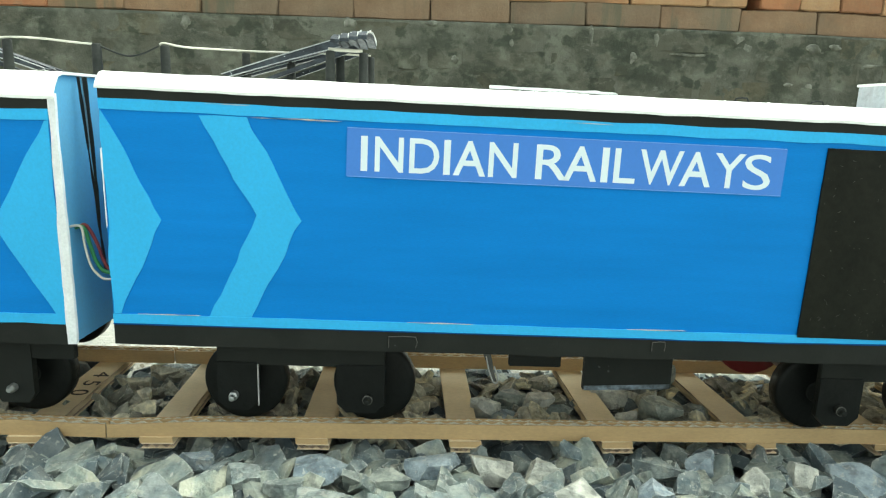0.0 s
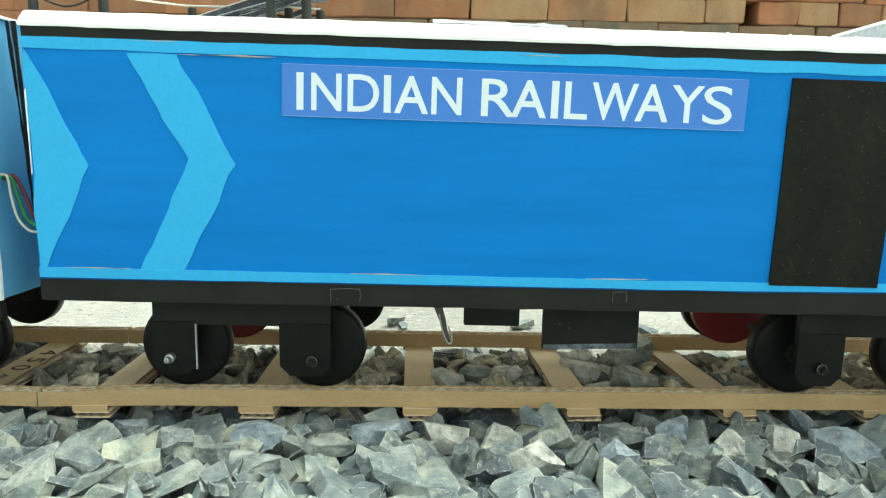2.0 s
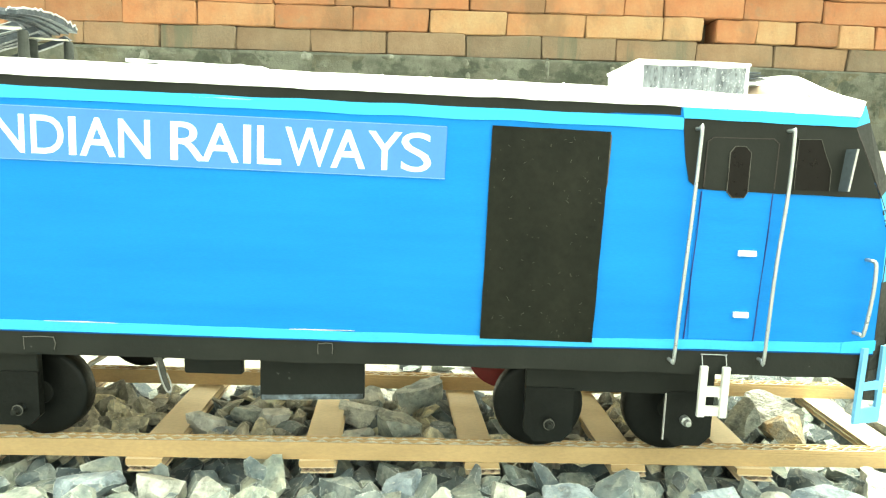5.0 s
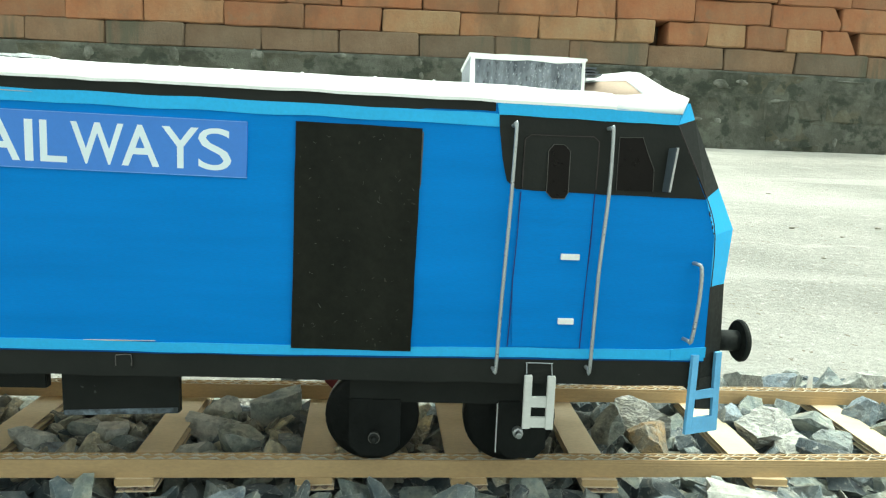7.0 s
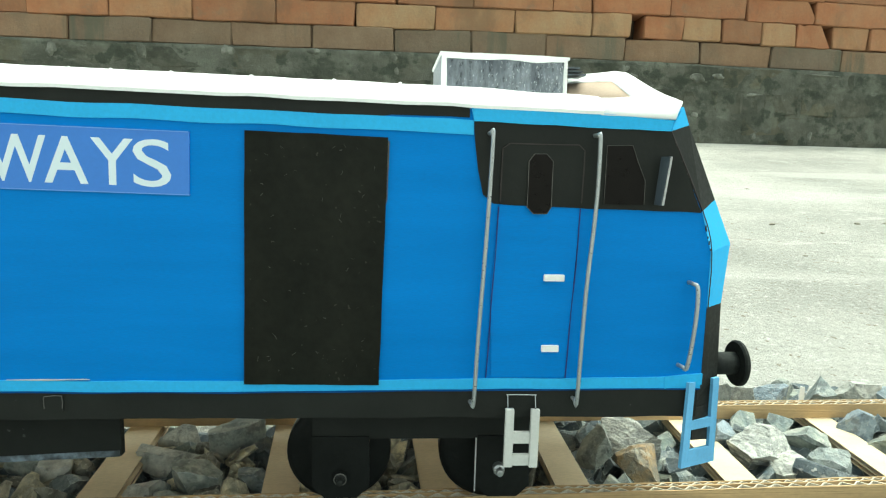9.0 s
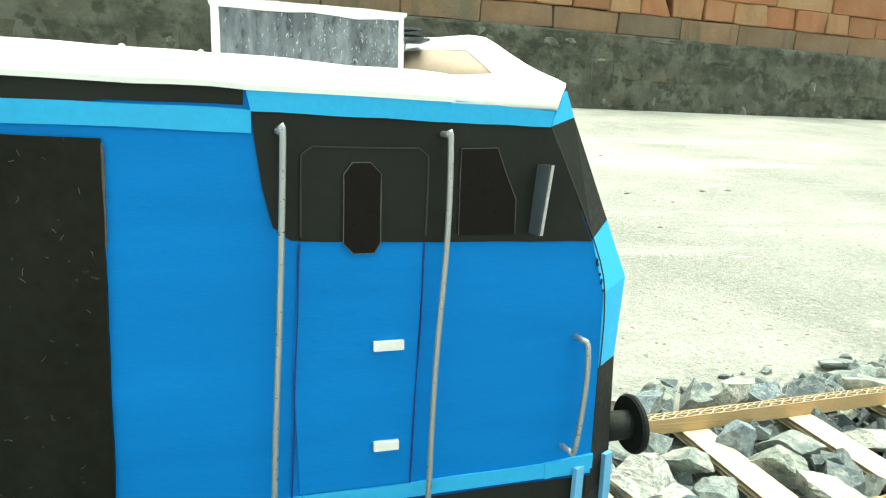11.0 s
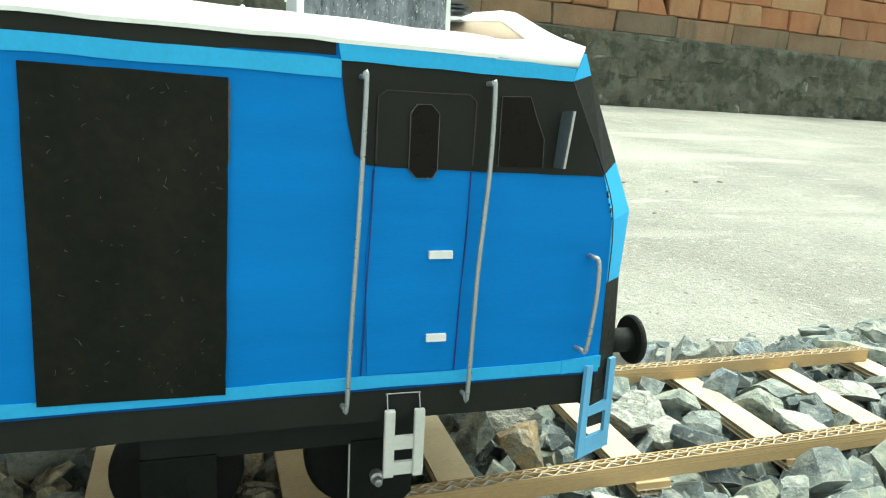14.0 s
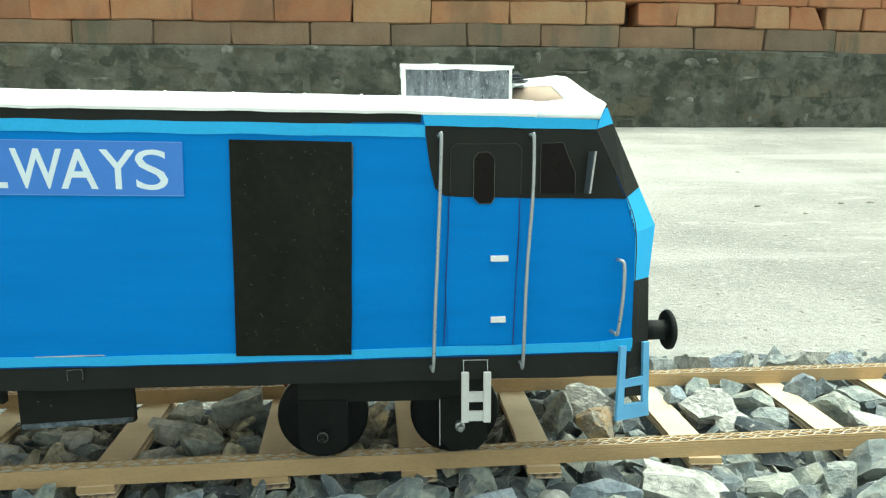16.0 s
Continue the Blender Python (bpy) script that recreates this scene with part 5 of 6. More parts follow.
def blocked(x, y, r, low=False):
    """Whether a stone would stand in a sleeper, a rail or a large stone; a low one lies under the rails."""
    d = drift(x)
    for sx in SLEEPERS:
        sl = sx - math.tan(radians(TURNS.get(sx, 2.0))) * y
        if sl - 0.55 * r < x < sl + 0.0186 + 0.55 * r and 0.0185 + d - 0.3 * r < y < 0.1435 + d + 0.4 * r:
            return True
    for yr in () if low else (near_rail(x), far_rail(x)):
        if yr - 0.5 * r < y < yr + 0.008 + 0.5 * r:
            return True
    for hx, hy, hl, hw in LARGE:
        if ((x - hx) / (0.46 * hl + 0.3 * r)) ** 2 + ((y - hy) / (0.46 * hw + 0.3 * r)) ** 2 < 1:
            return True
    return False


# the large stones that stand out, each broken to its own shape
LARGE = []
bed = thing("ballast", (0.1, 0.03, 0), "bed of grey crushed stone ballast under the track", "ballast", kind="structure")


def large_stone(x, y, z, length, width, height, turn, lean, mat, cuts=7):
    """Centre of the base, size along, across and up, turn and lean in degrees."""
    r = random.Random(900 + len(LARGE))
    LARGE.append((x, y, length, width))
    bm = bmesh.new()
    bmesh.ops.create_cube(bm, size=1)
    for _ in range(cuts + 4):
        nrm = Vector((r.gauss(0, 1), r.gauss(0, 1), r.gauss(0.25, 0.7))).normalized()
        cut = bmesh.ops.bisect_plane(bm, geom=bm.verts[:] + bm.edges[:] + bm.faces[:], plane_co=nrm * r.uniform(0.27, 0.47), plane_no=nrm, clear_outer=True)
        rim = [e for e in cut["geom_cut"] if isinstance(e, bmesh.types.BMEdge)]
        if rim:
            bmesh.ops.contextual_create(bm, geom=rim)
    bmesh.ops.remove_doubles(bm, verts=bm.verts, dist=0.03)
    bmesh.ops.triangulate(bm, faces=bm.faces)
    for limit in (0.3, 0.16, 0.08):
        bmesh.ops.subdivide_edges(bm, edges=[e for e in bm.edges if e.calc_length() > limit], cuts=1)
        bmesh.ops.triangulate(bm, faces=bm.faces)
    bm.normal_update()
    # the rock splits in layers: shallow ledges with a steep side, and small chips
    split = Vector((r.gauss(0, 0.5), r.gauss(0, 0.5), 1)).normalized()
    depth, number = (0.05, 6.5) if mat is RIBBED else (r.uniform(0.015, 0.04), r.uniform(3.5, 6))
    seed = Vector((len(LARGE) * 3.7, len(LARGE) * 1.3, 0))
    moves = []
    for v in bm.verts:
        layer = v.co.dot(split) * number + 1.1 * noise.noise(v.co * 2.4 + seed)
        ledge = layer - math.floor(layer)
        fade = 0.5 + noise.noise(v.co * 1.7 - seed)
        moves.append(-v.normal * depth * ledge * max(0.0, min(1.0, fade)) + 0.028 * noise.noise_vector(v.co * 2.2 + seed) + 0.014 * noise.noise_vector(v.co * 8 + seed))
    for v, move in zip(bm.verts, moves):
        v.co += move
    lo = [min(v.co[k] for v in bm.verts) for k in range(3)]
    hi = [max(v.co[k] for v in bm.verts) for k in range(3)]
    for v in bm.verts:
        v.co = Vector(((v.co.x - (lo[0] + hi[0]) / 2) / (hi[0] - lo[0]) * length, (v.co.y - (lo[1] + hi[1]) / 2) / (hi[1] - lo[1]) * width, (v.co.z - lo[2]) / (hi[2] - lo[2]) * height))
    bmesh.ops.transform(bm, matrix=pose(x, y, z, lean, 0, turn), verts=bm.verts)
    return part("stone", bm, mat, bed)


# between the rails past the nose
large_stone(0.1905, 0.082, 0.004, 0.0235, 0.020, 0.0200, -6, 0, RUSTY, 3)
large_stone(0.1950, 0.104, 0.006, 0.0340, 0.026, 0.0230, -14, 8, RIBBED)
large_stone(0.1735, 0.094, 0.004, 0.0150, 0.020, 0.0250, 30, 0, SLATE, 6)
large_stone(0.1985, 0.120, 0.004, 0.0240, 0.014, 0.0170, -10, 0, RIBBED)
large_stone(0.2690, 0.099, 0.003, 0.0380, 0.030, 0.0235, 22, 6, RIBBED)
large_stone(0.3040, 0.112, 0.003, 0.0300, 0.022, 0.0180, -24, -6, SLATE, 6)
large_stone(0.2800, 0.079, 0.003, 0.0280, 0.020, 0.0140, -8, 5, PALE)
large_stone(0.3010, 0.080, 0.004, 0.0210, 0.018, 0.0160, 12, 0, SLATE)
large_stone(0.3450, 0.119, 0.004, 0.0200, 0.018, 0.0240, 20, 0, BLUISH)
large_stone(0.3530, 0.100, 0.004, 0.0350, 0.015, 0.0190, -34, 8, SLATE, 6)
large_stone(0.3780, 0.114, 0.002, 0.0360, 0.026, 0.0200, -20, 8, SLATE, 6)
large_stone(0.2540, 0.112, 0.004, 0.0190, 0.018, 0.0210, 15, 0, BLUISH)
large_stone(0.3640, 0.072, 0.004, 0.0330, 0.018, 0.0120, -30, 4, PALE, 6)
large_stone(0.4350, 0.112, 0.003, 0.0380, 0.026, 0.0150, -12, 3, PALE, 5)
# in front of the near rail
large_stone(0.1750, 0.0120, 0.001, 0.0370, 0.011, 0.0135, 2, 0, BLUISH, 4)
large_stone(0.2180, 0.0095, 0.000, 0.0470, 0.022, 0.0195, -20, 0, PALE, 6)
large_stone(0.2640, 0.0130, 0.002, 0.0280, 0.018, 0.0120, -12, 8, SLATE, 6)
large_stone(0.2680, -0.0010, 0.003, 0.0240, 0.016, 0.0170, 14, 14, SLATE, 5)
large_stone(0.3000, 0.0160, 0.002, 0.0230, 0.016, 0.0150, 10, 0, SLATE, 6)
large_stone(0.1500, 0.0050, 0.001, 0.0170, 0.014, 0.0135, 20, 0, PALE)
large_stone(0.1790, 0.0000, 0.001, 0.0210, 0.015, 0.0130, -24, 0, SLATE)
large_stone(-0.1087, -0.0238, 0.001, 0.0263, 0.0175, 0.0160, -5, 2, PALE, 5)
large_stone(-0.0721, -0.0239, 0.001, 0.0211, 0.0141, 0.0175, 5, 5, BLUISH, 5)
large_stone(-0.0587, 0.0070, 0.000, 0.0280, 0.0187, 0.0140, -15, -1, SLATE, 5)
large_stone(-0.0329, 0.0150, 0.001, 0.0216, 0.0144, 0.0120, 5, 6, BLUISH, 6)
large_stone(-0.0136, -0.0077, 0.001, 0.0135, 0.0110, 0.0175, -17, 1, PALE, 7)
large_stone(0.0188, 0.0020, 0.001, 0.0203, 0.0135, 0.0160, 14, 3, PALE, 6)
large_stone(0.0510, 0.0035, 0.001, 0.0330, 0.0210, 0.0105, -9, 16, BLUISH, 6)
large_stone(-0.1216, 0.0007, 0.001, 0.0210, 0.0140, 0.0150, -4, 1, PALE, 5)
large_stone(-0.1497, 0.0068, 0.001, 0.0247, 0.0164, 0.0135, -4, 6, PALE, 6)
large_stone(-0.1817, 0.0011, 0.001, 0.0296, 0.0197, 0.0150, -8, 0, BLUISH, 6)
large_stone(-0.2050, -0.0071, 0.001, 0.0260, 0.0165, 0.0110, -2, 8, SLATE, 7)
large_stone(-0.2395, -0.0051, 0.001, 0.0276, 0.0184, 0.0145, 3, -1, BLUISH, 7)
large_stone(-0.2556, -0.0168, 0.001, 0.0200, 0.0130, 0.0110, 1, 8, SLATE, 6)
large_stone(-0.2363, -0.0295, 0.001, 0.0270, 0.0170, 0.0110, 12, 1, SLATE, 5)
large_stone(-0.1806, -0.0296, 0.001, 0.0190, 0.0130, 0.0150, -5, 5, SLATE, 6)
large_stone(-0.3076, -0.0331, 0.001, 0.0250, 0.0170, 0.0165, -15, 12, SLATE, 7)
large_stone(-0.3076, 0.0050, 0.001, 0.0210, 0.0140, 0.0110, -1, -2, BLUISH, 6)
large_stone(-0.2775, -0.0129, 0.001, 0.0180, 0.0120, 0.0155, 16, 9, SLATE, 6)
large_stone(0.1164, -0.0012, 0.001, 0.0289, 0.0193, 0.0155, 12, 1, BLUISH, 6)
# under the train between the rails
large_stone(-0.0290, 0.1140, 0.005, 0.0310, 0.020, 0.0220, 14, 12, SLATE, 5)
large_stone(-0.0374, 0.0700, 0.004, 0.0270, 0.018, 0.0200, -10, 12, SLATE, 5)
large_stone(-0.0590, 0.0940, 0.003, 0.0360, 0.018, 0.0140, 4, 10, PALE, 5)
large_stone(-0.0620, 0.0620, 0.003, 0.0260, 0.018, 0.0140, 24, 14, PALE, 5)
large_stone(-0.0450, 0.0540, 0.003, 0.0170, 0.012, 0.0120, 30, 10, SLATE, 4)
large_stone(-0.0608, 0.1190, 0.004, 0.0220, 0.014, 0.0150, -6, 6, PALE, 5)
large_stone(-0.0107, 0.0760, 0.004, 0.0180, 0.014, 0.0120, 12, 0, SLATE, 5)
large_stone(-0.1136, 0.0800, 0.003, 0.0200, 0.014, 0.0140, 20, 8, PALE, 5)
large_stone(-0.0997, 0.0700, 0.003, 0.0190, 0.014, 0.0130, 26, 10, SLATE, 5)
large_stone(-0.1485, 0.0700, 0.005, 0.0210, 0.014, 0.0170, 6, 10, PALE, 5)
large_stone(-0.1358, 0.0640, 0.003, 0.0230, 0.015, 0.0120, 16, 10, BLUISH, 5)
large_stone(-0.1300, 0.0900, 0.003, 0.0220, 0.014, 0.0130, -6, 4, SLATE, 5)
# past the far rail
large_stone(0.2680, 0.1660, 0.000, 0.0230, 0.018, 0.0250, 10, 0, SLATE, 4)
large_stone(0.2920, 0.1700, 0.000, 0.0270, 0.020, 0.0290, -14, 8, PALE, 4)
large_stone(0.3160, 0.1720, 0.000, 0.0220, 0.018, 0.0260, 24, 0, BLUISH, 4)
large_stone(0.3560, 0.1700, 0.000, 0.0250, 0.020, 0.0290, -8, 6, SLATE, 4)
large_stone(0.3800, 0.1740, 0.000, 0.0280, 0.022, 0.0270, 16, 0, PALE, 4)
large_stone(0.4060, 0.1710, 0.000, 0.0260, 0.020, 0.0260, -20, 8, BLUISH, 4)
large_stone(0.3400, 0.1960, 0.000, 0.0240, 0.019, 0.0200, 12, 0, SLATE, 4)
large_stone(0.5740, 0.200, 0.000, 0.0480, 0.030, 0.0250, 10, 0, SLATE, 4)
large_stone(0.5380, 0.232, 0.000, 0.0430, 0.020, 0.0085, -8, 0, SLATE, 5)
large_stone(0.4300, 0.186, 0.000, 0.0290, 0.018, 0.0200, 24, 0, SLATE, 5)
large_stone(0.5050, 0.166, 0.003, 0.0540, 0.018, 0.0180, -34, 0, SLATE, 5)

# a slip of white card stuck among the stones
slip = thing("card_slip", (0.3370, 0.1660, ground_z(0.166)), "small white card slip stuck upright among the stones", "card scrap")
part("slip_sheet", sheet([(0.3352, 0.0), (0.3388, 0.0), (0.3386, 0.0255), (0.3354, 0.0262)], 0.1650, 0.1655, 0.0002, 9.0), WHITE, slip)

places = []
for layer, (step, lo_s, hi_s, base) in enumerate(((0.0145, 0.016, 0.024, -0.0080), (0.0150, 0.014, 0.026, -0.0005), (0.0150, 0.013, 0.030, 0.0060), (0.021, 0.009, 0.022, 0.0105))):
    y = -0.16
    while y < 0.27:
        x = -0.75
        while x < 1.15:
            px, py = x + rng.uniform(-0.5, 0.5) * step, y + rng.uniform(-0.5, 0.5) * step
            size = 0.86 * rng.uniform(lo_s, hi_s) * (1.2 if rng.random() < 0.12 and layer == 2 else 1)
            k = rng.randrange(36)
            spin = (rng.uniform(-48, 48), rng.uniform(-48, 48), rng.uniform(0, 360))
            inside = 0.03 < py - drift(px) < 0.13
            zc = base + rng.uniform(-0.002, 0.003) + (0.003 if inside and layer > 1 else 0) + (-0.002 if py < 0.02 and layer == 2 else 0)
            keep = py < far_edge(px) - 0.004 * layer and not (layer > 2 and py > 0.15) and rng.random() < (1.0, 1.0, 0.9, 0.4)[layer]
            # upper stones under the train take the lightened warm copy
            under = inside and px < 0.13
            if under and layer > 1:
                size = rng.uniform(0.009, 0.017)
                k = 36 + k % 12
            hit = blocked(px, py, size) if layer > 1 else (zc + 0.3 * size > 0.008 and blocked(px, py, 0.004, zc + 0.4 * size < 0.0145))
            if keep and not hit:
                size = min(size, 0.021) if py > 0.15 else size
                places.append((px, py, max(zc, ground_z(py) + 0.28 * size), size, k, spin))
            x += step
        y += step * 0.9
# finer stones fill the bed under the train, in the lightened warm copy
y = 0.036
while y < 0.128:
    x = -0.36
    while x < 0.13:
        px, py = x + rng.uniform(-0.5, 0.5) * 0.011, y + rng.uniform(-0.5, 0.5) * 0.011
        size = rng.uniform(0.008, 0.016)
        if not blocked(px, py, size):
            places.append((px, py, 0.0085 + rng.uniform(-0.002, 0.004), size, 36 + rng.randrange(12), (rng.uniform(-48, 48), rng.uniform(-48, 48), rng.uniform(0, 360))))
        x += 0.011
    y += 0.010
# loose stones strewn past the bed's edge
for _ in range(90):
    x = rng.uniform(-0.5, 0.8)
    s = rng.uniform(0.004, 0.011)
    y = far_edge(x) + rng.uniform(0, 0.035) ** 1.0
    places.append((x, y, ground_z(y) + 0.22 * s, s, rng.randrange(36), (rng.uniform(-10, 10), rng.uniform(-10, 10), rng.uniform(0, 360))))

# a few lie out on the concrete behind the train
for x, y, s in ((-0.040, 0.205, 0.013), (-0.034, 0.214, 0.016), (-0.010, 0.216, 0.015), (-0.002, 0.206, 0.011), (0.017, 0.220, 0.015), (0.026, 0.208, 0.012), (-0.194, 0.233, 0.016), (-0.185, 0.225, 0.011), (-0.087, 0.232, 0.014)):
    places.append((x, y, ground_z(y) + 0.24 * s, s, rng.randrange(36), (rng.uniform(-14, 14), rng.uniform(-14, 14), rng.uniform(0, 360))))


def near(p):
    return (0.2 < p[0] < 0.5 and 0.0 < p[1] < 0.13 and p[2] > 0.004) or (-0.36 < p[0] < 0.2 and -0.035 < p[1] < 0.02 and p[2] > 0.003) or (-0.25 < p[0] < 0.2 and 0.03 < p[1] < 0.12 and p[2] > 0.005)


picked = sorted((p for p in places if near(p) or p[4] >= 36), key=lambda p: -p[3] - (0.02 if p[4] >= 36 else 0.0))[:620]
chosen = set(id(p) for p in picked)
for px, py, pz, size, k, spin in picked:
    ob = new("stone", SHAPES[k])
    ob.parent = bed
    ob.matrix_parent_inverse = Matrix.Translation(-PLACE[bed])
    ob.matrix_basis = pose(px, py, pz, *spin) @ Matrix.Diagonal((size / UNIT, size / UNIT, size / UNIT, 1))
verts, faces = [], []
for p in places:
    if id(p) in chosen:
        continue
    px, py, pz, size, k, spin = p
    mm = pose(px, py, pz, *spin) @ Matrix.Diagonal((size / UNIT, size / UNIT, size / UNIT, 1))
    base_i = len(verts)
    verts += [tuple(mm @ v.co) for v in SHAPES[k].vertices]
    faces += [tuple(base_i + i for i in f.vertices) for f in SHAPES[k].polygons]
me = bpy.data.meshes.new("loose_stones")
me.from_pydata(verts, [], faces)
me.materials.append(STONES)
rest = new("loose_stones", me)
rest.parent = bed
rest.matrix_parent_inverse = Matrix.Translation(-PLACE[bed])
tagged(rest, "heap of grey crushed stones", kind="stuff")


# ---- bricks of the wall, last ----
def brick_mesh(seed, length, height, depth, mat, rough=1.0, chip=0.0):
    """A hand-made brick: uneven faces, rounded arrises, one corner broken off where chip is given."""
    r = random.Random(seed)
    bm = bmesh.new()
    bmesh.ops.create_cube(bm, size=1)
    bmesh.ops.transform(bm, matrix=Matrix.Diagonal((length - 0.0012, depth, height - 0.0006, 1)), verts=bm.verts)
    if chip:
        nrm = Vector((1.0, -0.1, 0.55)).normalized()
        cut = bmesh.ops.bisect_plane(bm, geom=bm.verts[:] + bm.edges[:] + bm.faces[:], plane_co=Vector((length / 2 - chip, -depth / 2, height / 2)), plane_no=nrm, clear_outer=True)
        bmesh.ops.contextual_create(bm, geom=[e for e in cut["geom_cut"] if isinstance(e, bmesh.types.BMEdge)])
    bmesh.ops.subdivide_edges(bm, edges=[e for e in bm.edges if abs(e.verts[0].co.x - e.verts[1].co.x) > 0.08], cuts=3)
    for v in bm.verts:
        v.co += Vector((r.uniform(-1, 1) * 0.004, r.uniform(-1, 1) * 0.0025, r.uniform(-1, 1) * 0.0016)) * rough
    sharp = [e for e in bm.edges if len(e.link_faces) == 2 and e.calc_face_angle(0) > 0.6]
    wide = bmesh.ops.bevel(bm, geom=sharp, offset=0.0036 * rough, segments=2, affect="EDGES")
    for f in wide["faces"]:
        f.smooth = True
    bmesh.ops.recalc_face_normals(bm, faces=bm.faces)
    me = bpy.data.meshes.new("brick")
    bm.to_mesh(me)
    bm.free()
    me.materials.append(mat)
    return me


def piece(name, me, owner, m):
    ob = new(name, me)
    ob.parent = owner
    ob.matrix_parent_inverse = Matrix.Translation(-PLACE[owner])
    ob.matrix_basis = m
    return ob


# the upright joints of the lower courses where they were laid unevenly; the rest runs on in full bricks
JOINTS = {
    0: [-1.248, -0.990, -0.733, -0.482, -0.222, 0.042, 0.302, 0.555, 0.823, 1.088, 1.341, 1.595, 1.844, 2.107, 2.376, 2.640, 2.873],
    1: [-1.112, -0.860, -0.600, -0.341, -0.083, 0.178, 0.446, 0.707, 0.842, 0.884, 1.026, 1.160, 1.300, 1.421, 1.555, 1.687, 1.820, 1.965, 2.100, 2.245, 2.360, 2.500, 2.633],
    2: [-1.105, -0.860, -0.602, -0.400, -0.215, 0.050, 0.308, 0.573, 0.707, 0.973, 1.240, 1.486, 1.745, 2.005, 2.270, 2.540, 2.603, 2.852],
}
GAP = 0.842  # here a brick is missing
CHIPPED = {1.240: 0.03, 1.421: 0.05}
verts, faces = [], []
brng = random.Random(5)
for c in range(8):
    z = SILL_Z + COURSE * (c + 0.5)
    start = -3.0 + (0.129 if c % 2 else 0.0)
    joints = JOINTS.get(c, [start + BRICK_L * 5])
    before = []
    while joints[0] - BRICK_L * (len(before) + 1) > -3.05:
        before.append(joints[0] - BRICK_L * (len(before) + 1))
    joints = before[::-1] + joints
    while joints[-1] < 5.75:
        joints = joints + [joints[-1] + (0.134 if c == 1 else BRICK_L)]
    for xa, xb in zip(joints, joints[1:]):
        if c == 1 and xa == GAP:
            continue
        seen_near = c < 5 and -1.7 < xa < 3.3
        me_b = brick_mesh(brng.randrange(10000), xb - xa, COURSE, 0.11, (BRICK_OLD if c == 0 else BRICK), 1.0, CHIPPED.get(xa, 0.0))
        mm = pose((xa + xb) / 2, WALL_Y + 0.055 + brng.uniform(-0.005, 0.005), z + settle((xa + xb) / 2) + brng.uniform(-0.0015, 0.0015), brng.uniform(-1.2, 1.2), brng.uniform(-0.7, 0.7) + (1.0 if xa > 0.9 else 0.0), brng.uniform(-1.2, 1.2))
        if seen_near:
            piece("brick", me_b, wall, mm)
        else:
            base_i = len(verts)
            verts += [tuple(mm @ v.co) for v in me_b.vertices]
            faces += [tuple(base_i + i for i in f.vertices) for f in me_b.polygons]
            bpy.data.meshes.remove(me_b)
me = bpy.data.meshes.new("upper_bricks")
me.from_pydata(verts, [], faces)
me.materials.append(BRICKS)
rest = new("upper_bricks", me)
rest.parent = wall
rest.matrix_parent_inverse = Matrix.Translation(-PLACE[wall])
tagged(rest, "far courses of weathered red brick", kind="stuff")

# ---- bricks of the plinth, sunk in plaster: stretchers, headers, stretchers, and a buried course ----
prng = random.Random(9)
for row, (top, first_x, step) in enumerate(((0.0, -1.868, 0.2755), (-0.081, -2.08, 0.1415), (-0.158, -2.0, 0.27), (-0.235, -2.05, 0.1415))):
    x = first_x
    while x < 3.9:
        length = step * prng.uniform(0.97, 1.0) - 0.006
        if prng.random() < (0.95 if row < 2 else 0.8):
            me_b = brick_mesh(prng.randrange(10000), length, 0.0745, 0.03, MOSS, 1.7)
            piece("brick", me_b, plinth, pose(x + step / 2, WALL_Y + 0.0105 + prng.uniform(-0.002, 0.0025), SILL_Z + top - 0.0405 + settle(x), prng.uniform(-1, 1), prng.uniform(-1.0, 1.0), prng.uniform(-1, 1)))
        x += step

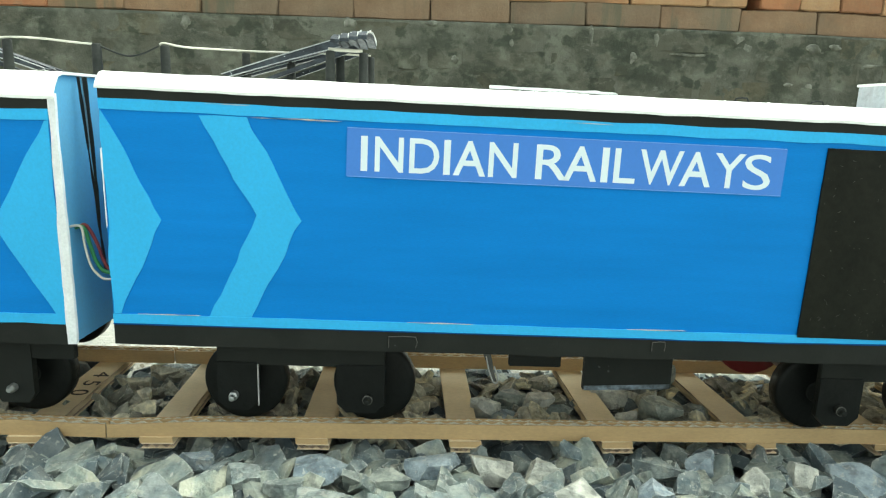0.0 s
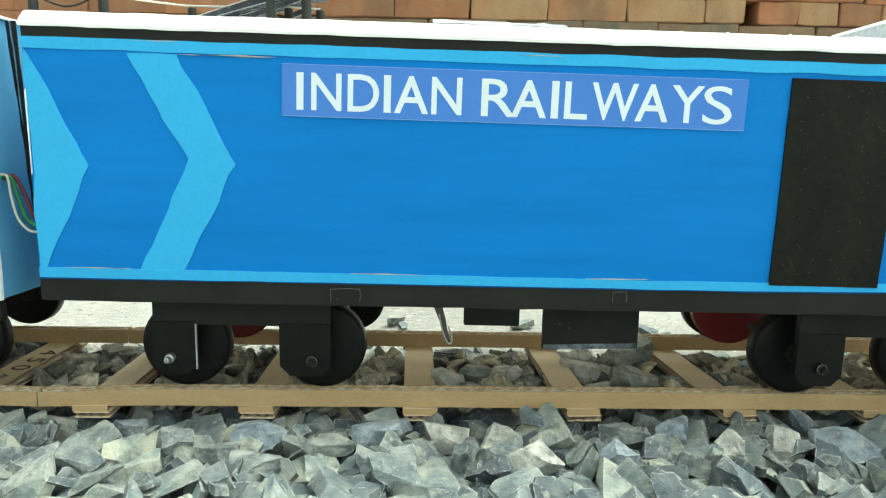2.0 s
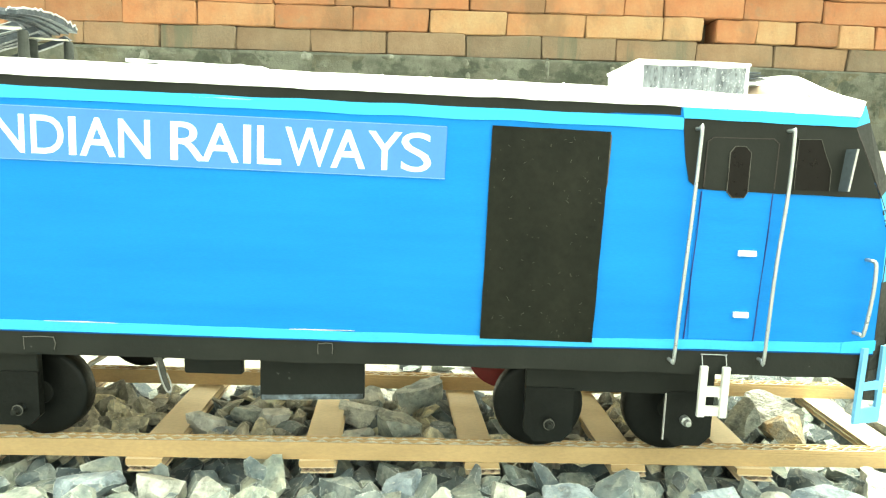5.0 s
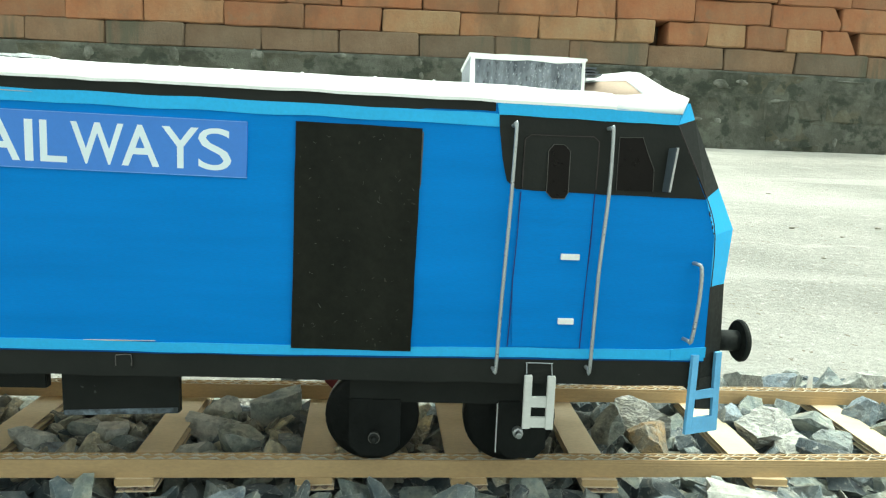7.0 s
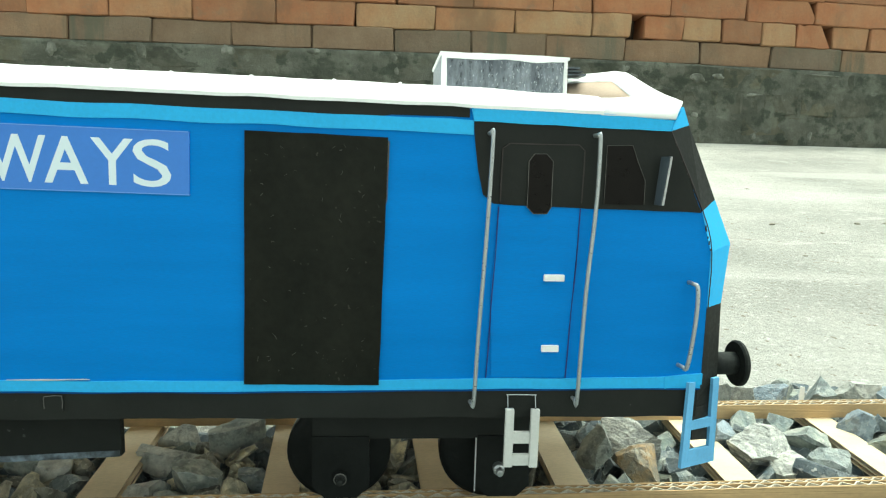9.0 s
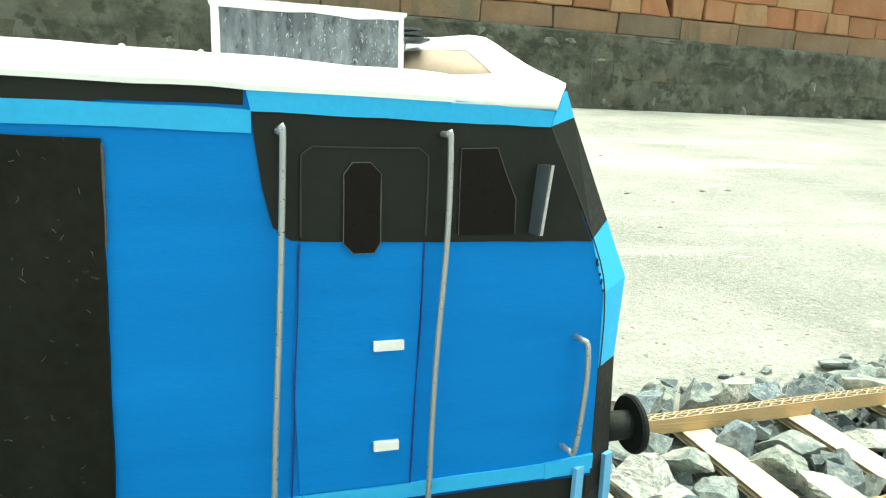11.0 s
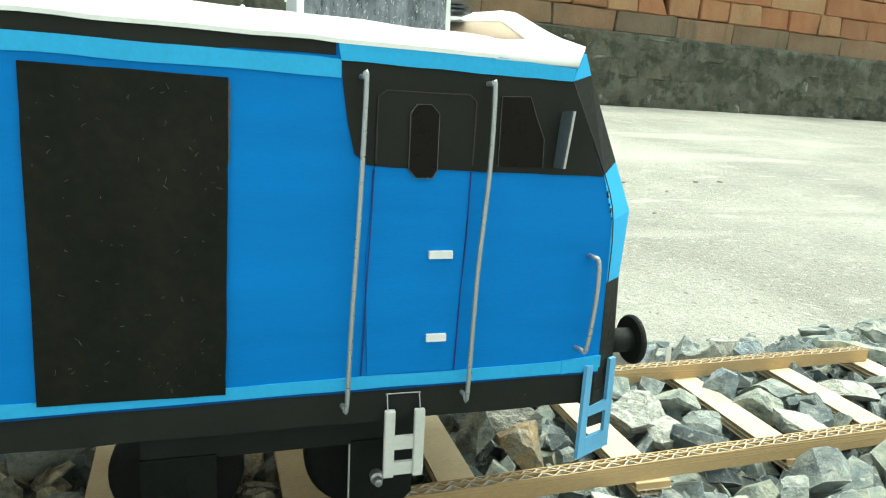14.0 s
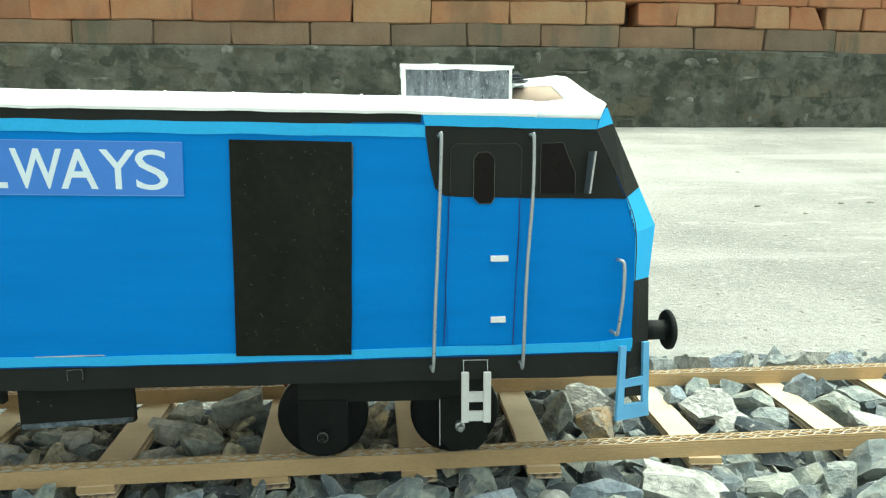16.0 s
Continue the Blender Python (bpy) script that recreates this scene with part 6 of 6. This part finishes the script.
# blooms of lime at the joints
for xc, zc, w, h in ((-1.042, 0.465, 0.05, 0.05), (-0.767, 0.472, 0.045, 0.055), (-0.780, 0.405, 0.03, 0.025), (-0.491, 0.480, 0.05, 0.04), (-0.216, 0.488, 0.05, 0.025), (-0.90, 0.385, 0.09, 0.02), (0.045, 0.478, 0.035, 0.035), (0.055, 0.435, 0.02, 0.03), (0.322, 0.466, 0.022, 0.075), (0.545, 0.462, 0.025, 0.06), (0.470, 0.398, 0.03, 0.05), (0.820, 0.470, 0.06, 0.04), (0.855, 0.440, 0.05, 0.04), (1.085, 0.452, 0.06, 0.04), (1.158, 0.460, 0.05, 0.025), (1.291, 0.405, 0.07, 0.014), (1.083, 0.328, 0.03, 0.03), (1.506, 0.274, 0.018, 0.04), (1.012, 0.330, 0.04, 0.02), (1.30, 0.265, 0.03, 0.03), (-0.135, 0.372, 0.03, 0.04), (0.66, 0.415, 0.18, 0.01), (1.9, 0.255, 0.05, 0.05), (2.22, 0.37, 0.03, 0.05), (2.38, 0.255, 0.045, 0.03), (0.62, 0.4935, 0.16, 0.006), (1.52, 0.483, 0.2, 0.006)):
    bm = bmesh.new()
    n_, rings = 22, []
    for ring, out in ((1.15, 0.006), (0.85, -0.0072), (0.4, -0.0092)):
        loop = []
        for k in range(n_):
            a = math.tau * k / n_
            q = 0.5 * ring * (0.85 + 0.45 * noise.noise(Vector((math.cos(a) * 1.1 + xc * 7, math.sin(a) * 1.1, zc * 9 + ring))))
            x = xc + w * q * math.cos(a)
            loop.append(bm.verts.new((x, WALL_Y + out + 0.003 * noise.noise(Vector((x * 60, zc * 60, ring))), zc + h * q * math.sin(a) + settle(x))))
        rings.append(loop)
    for r0, r1 in zip(rings, rings[1:]):
        for k in range(n_):
            bm.faces.new((r0[k], r0[(k + 1) % n_], r1[(k + 1) % n_], r1[k]))
    bm.faces.new(rings[-1]), bm.faces.new(rings[0][::-1])
    part("lime_bloom", bm, LIMEWASH, plinth, "pale bloom of lime at a joint", True)
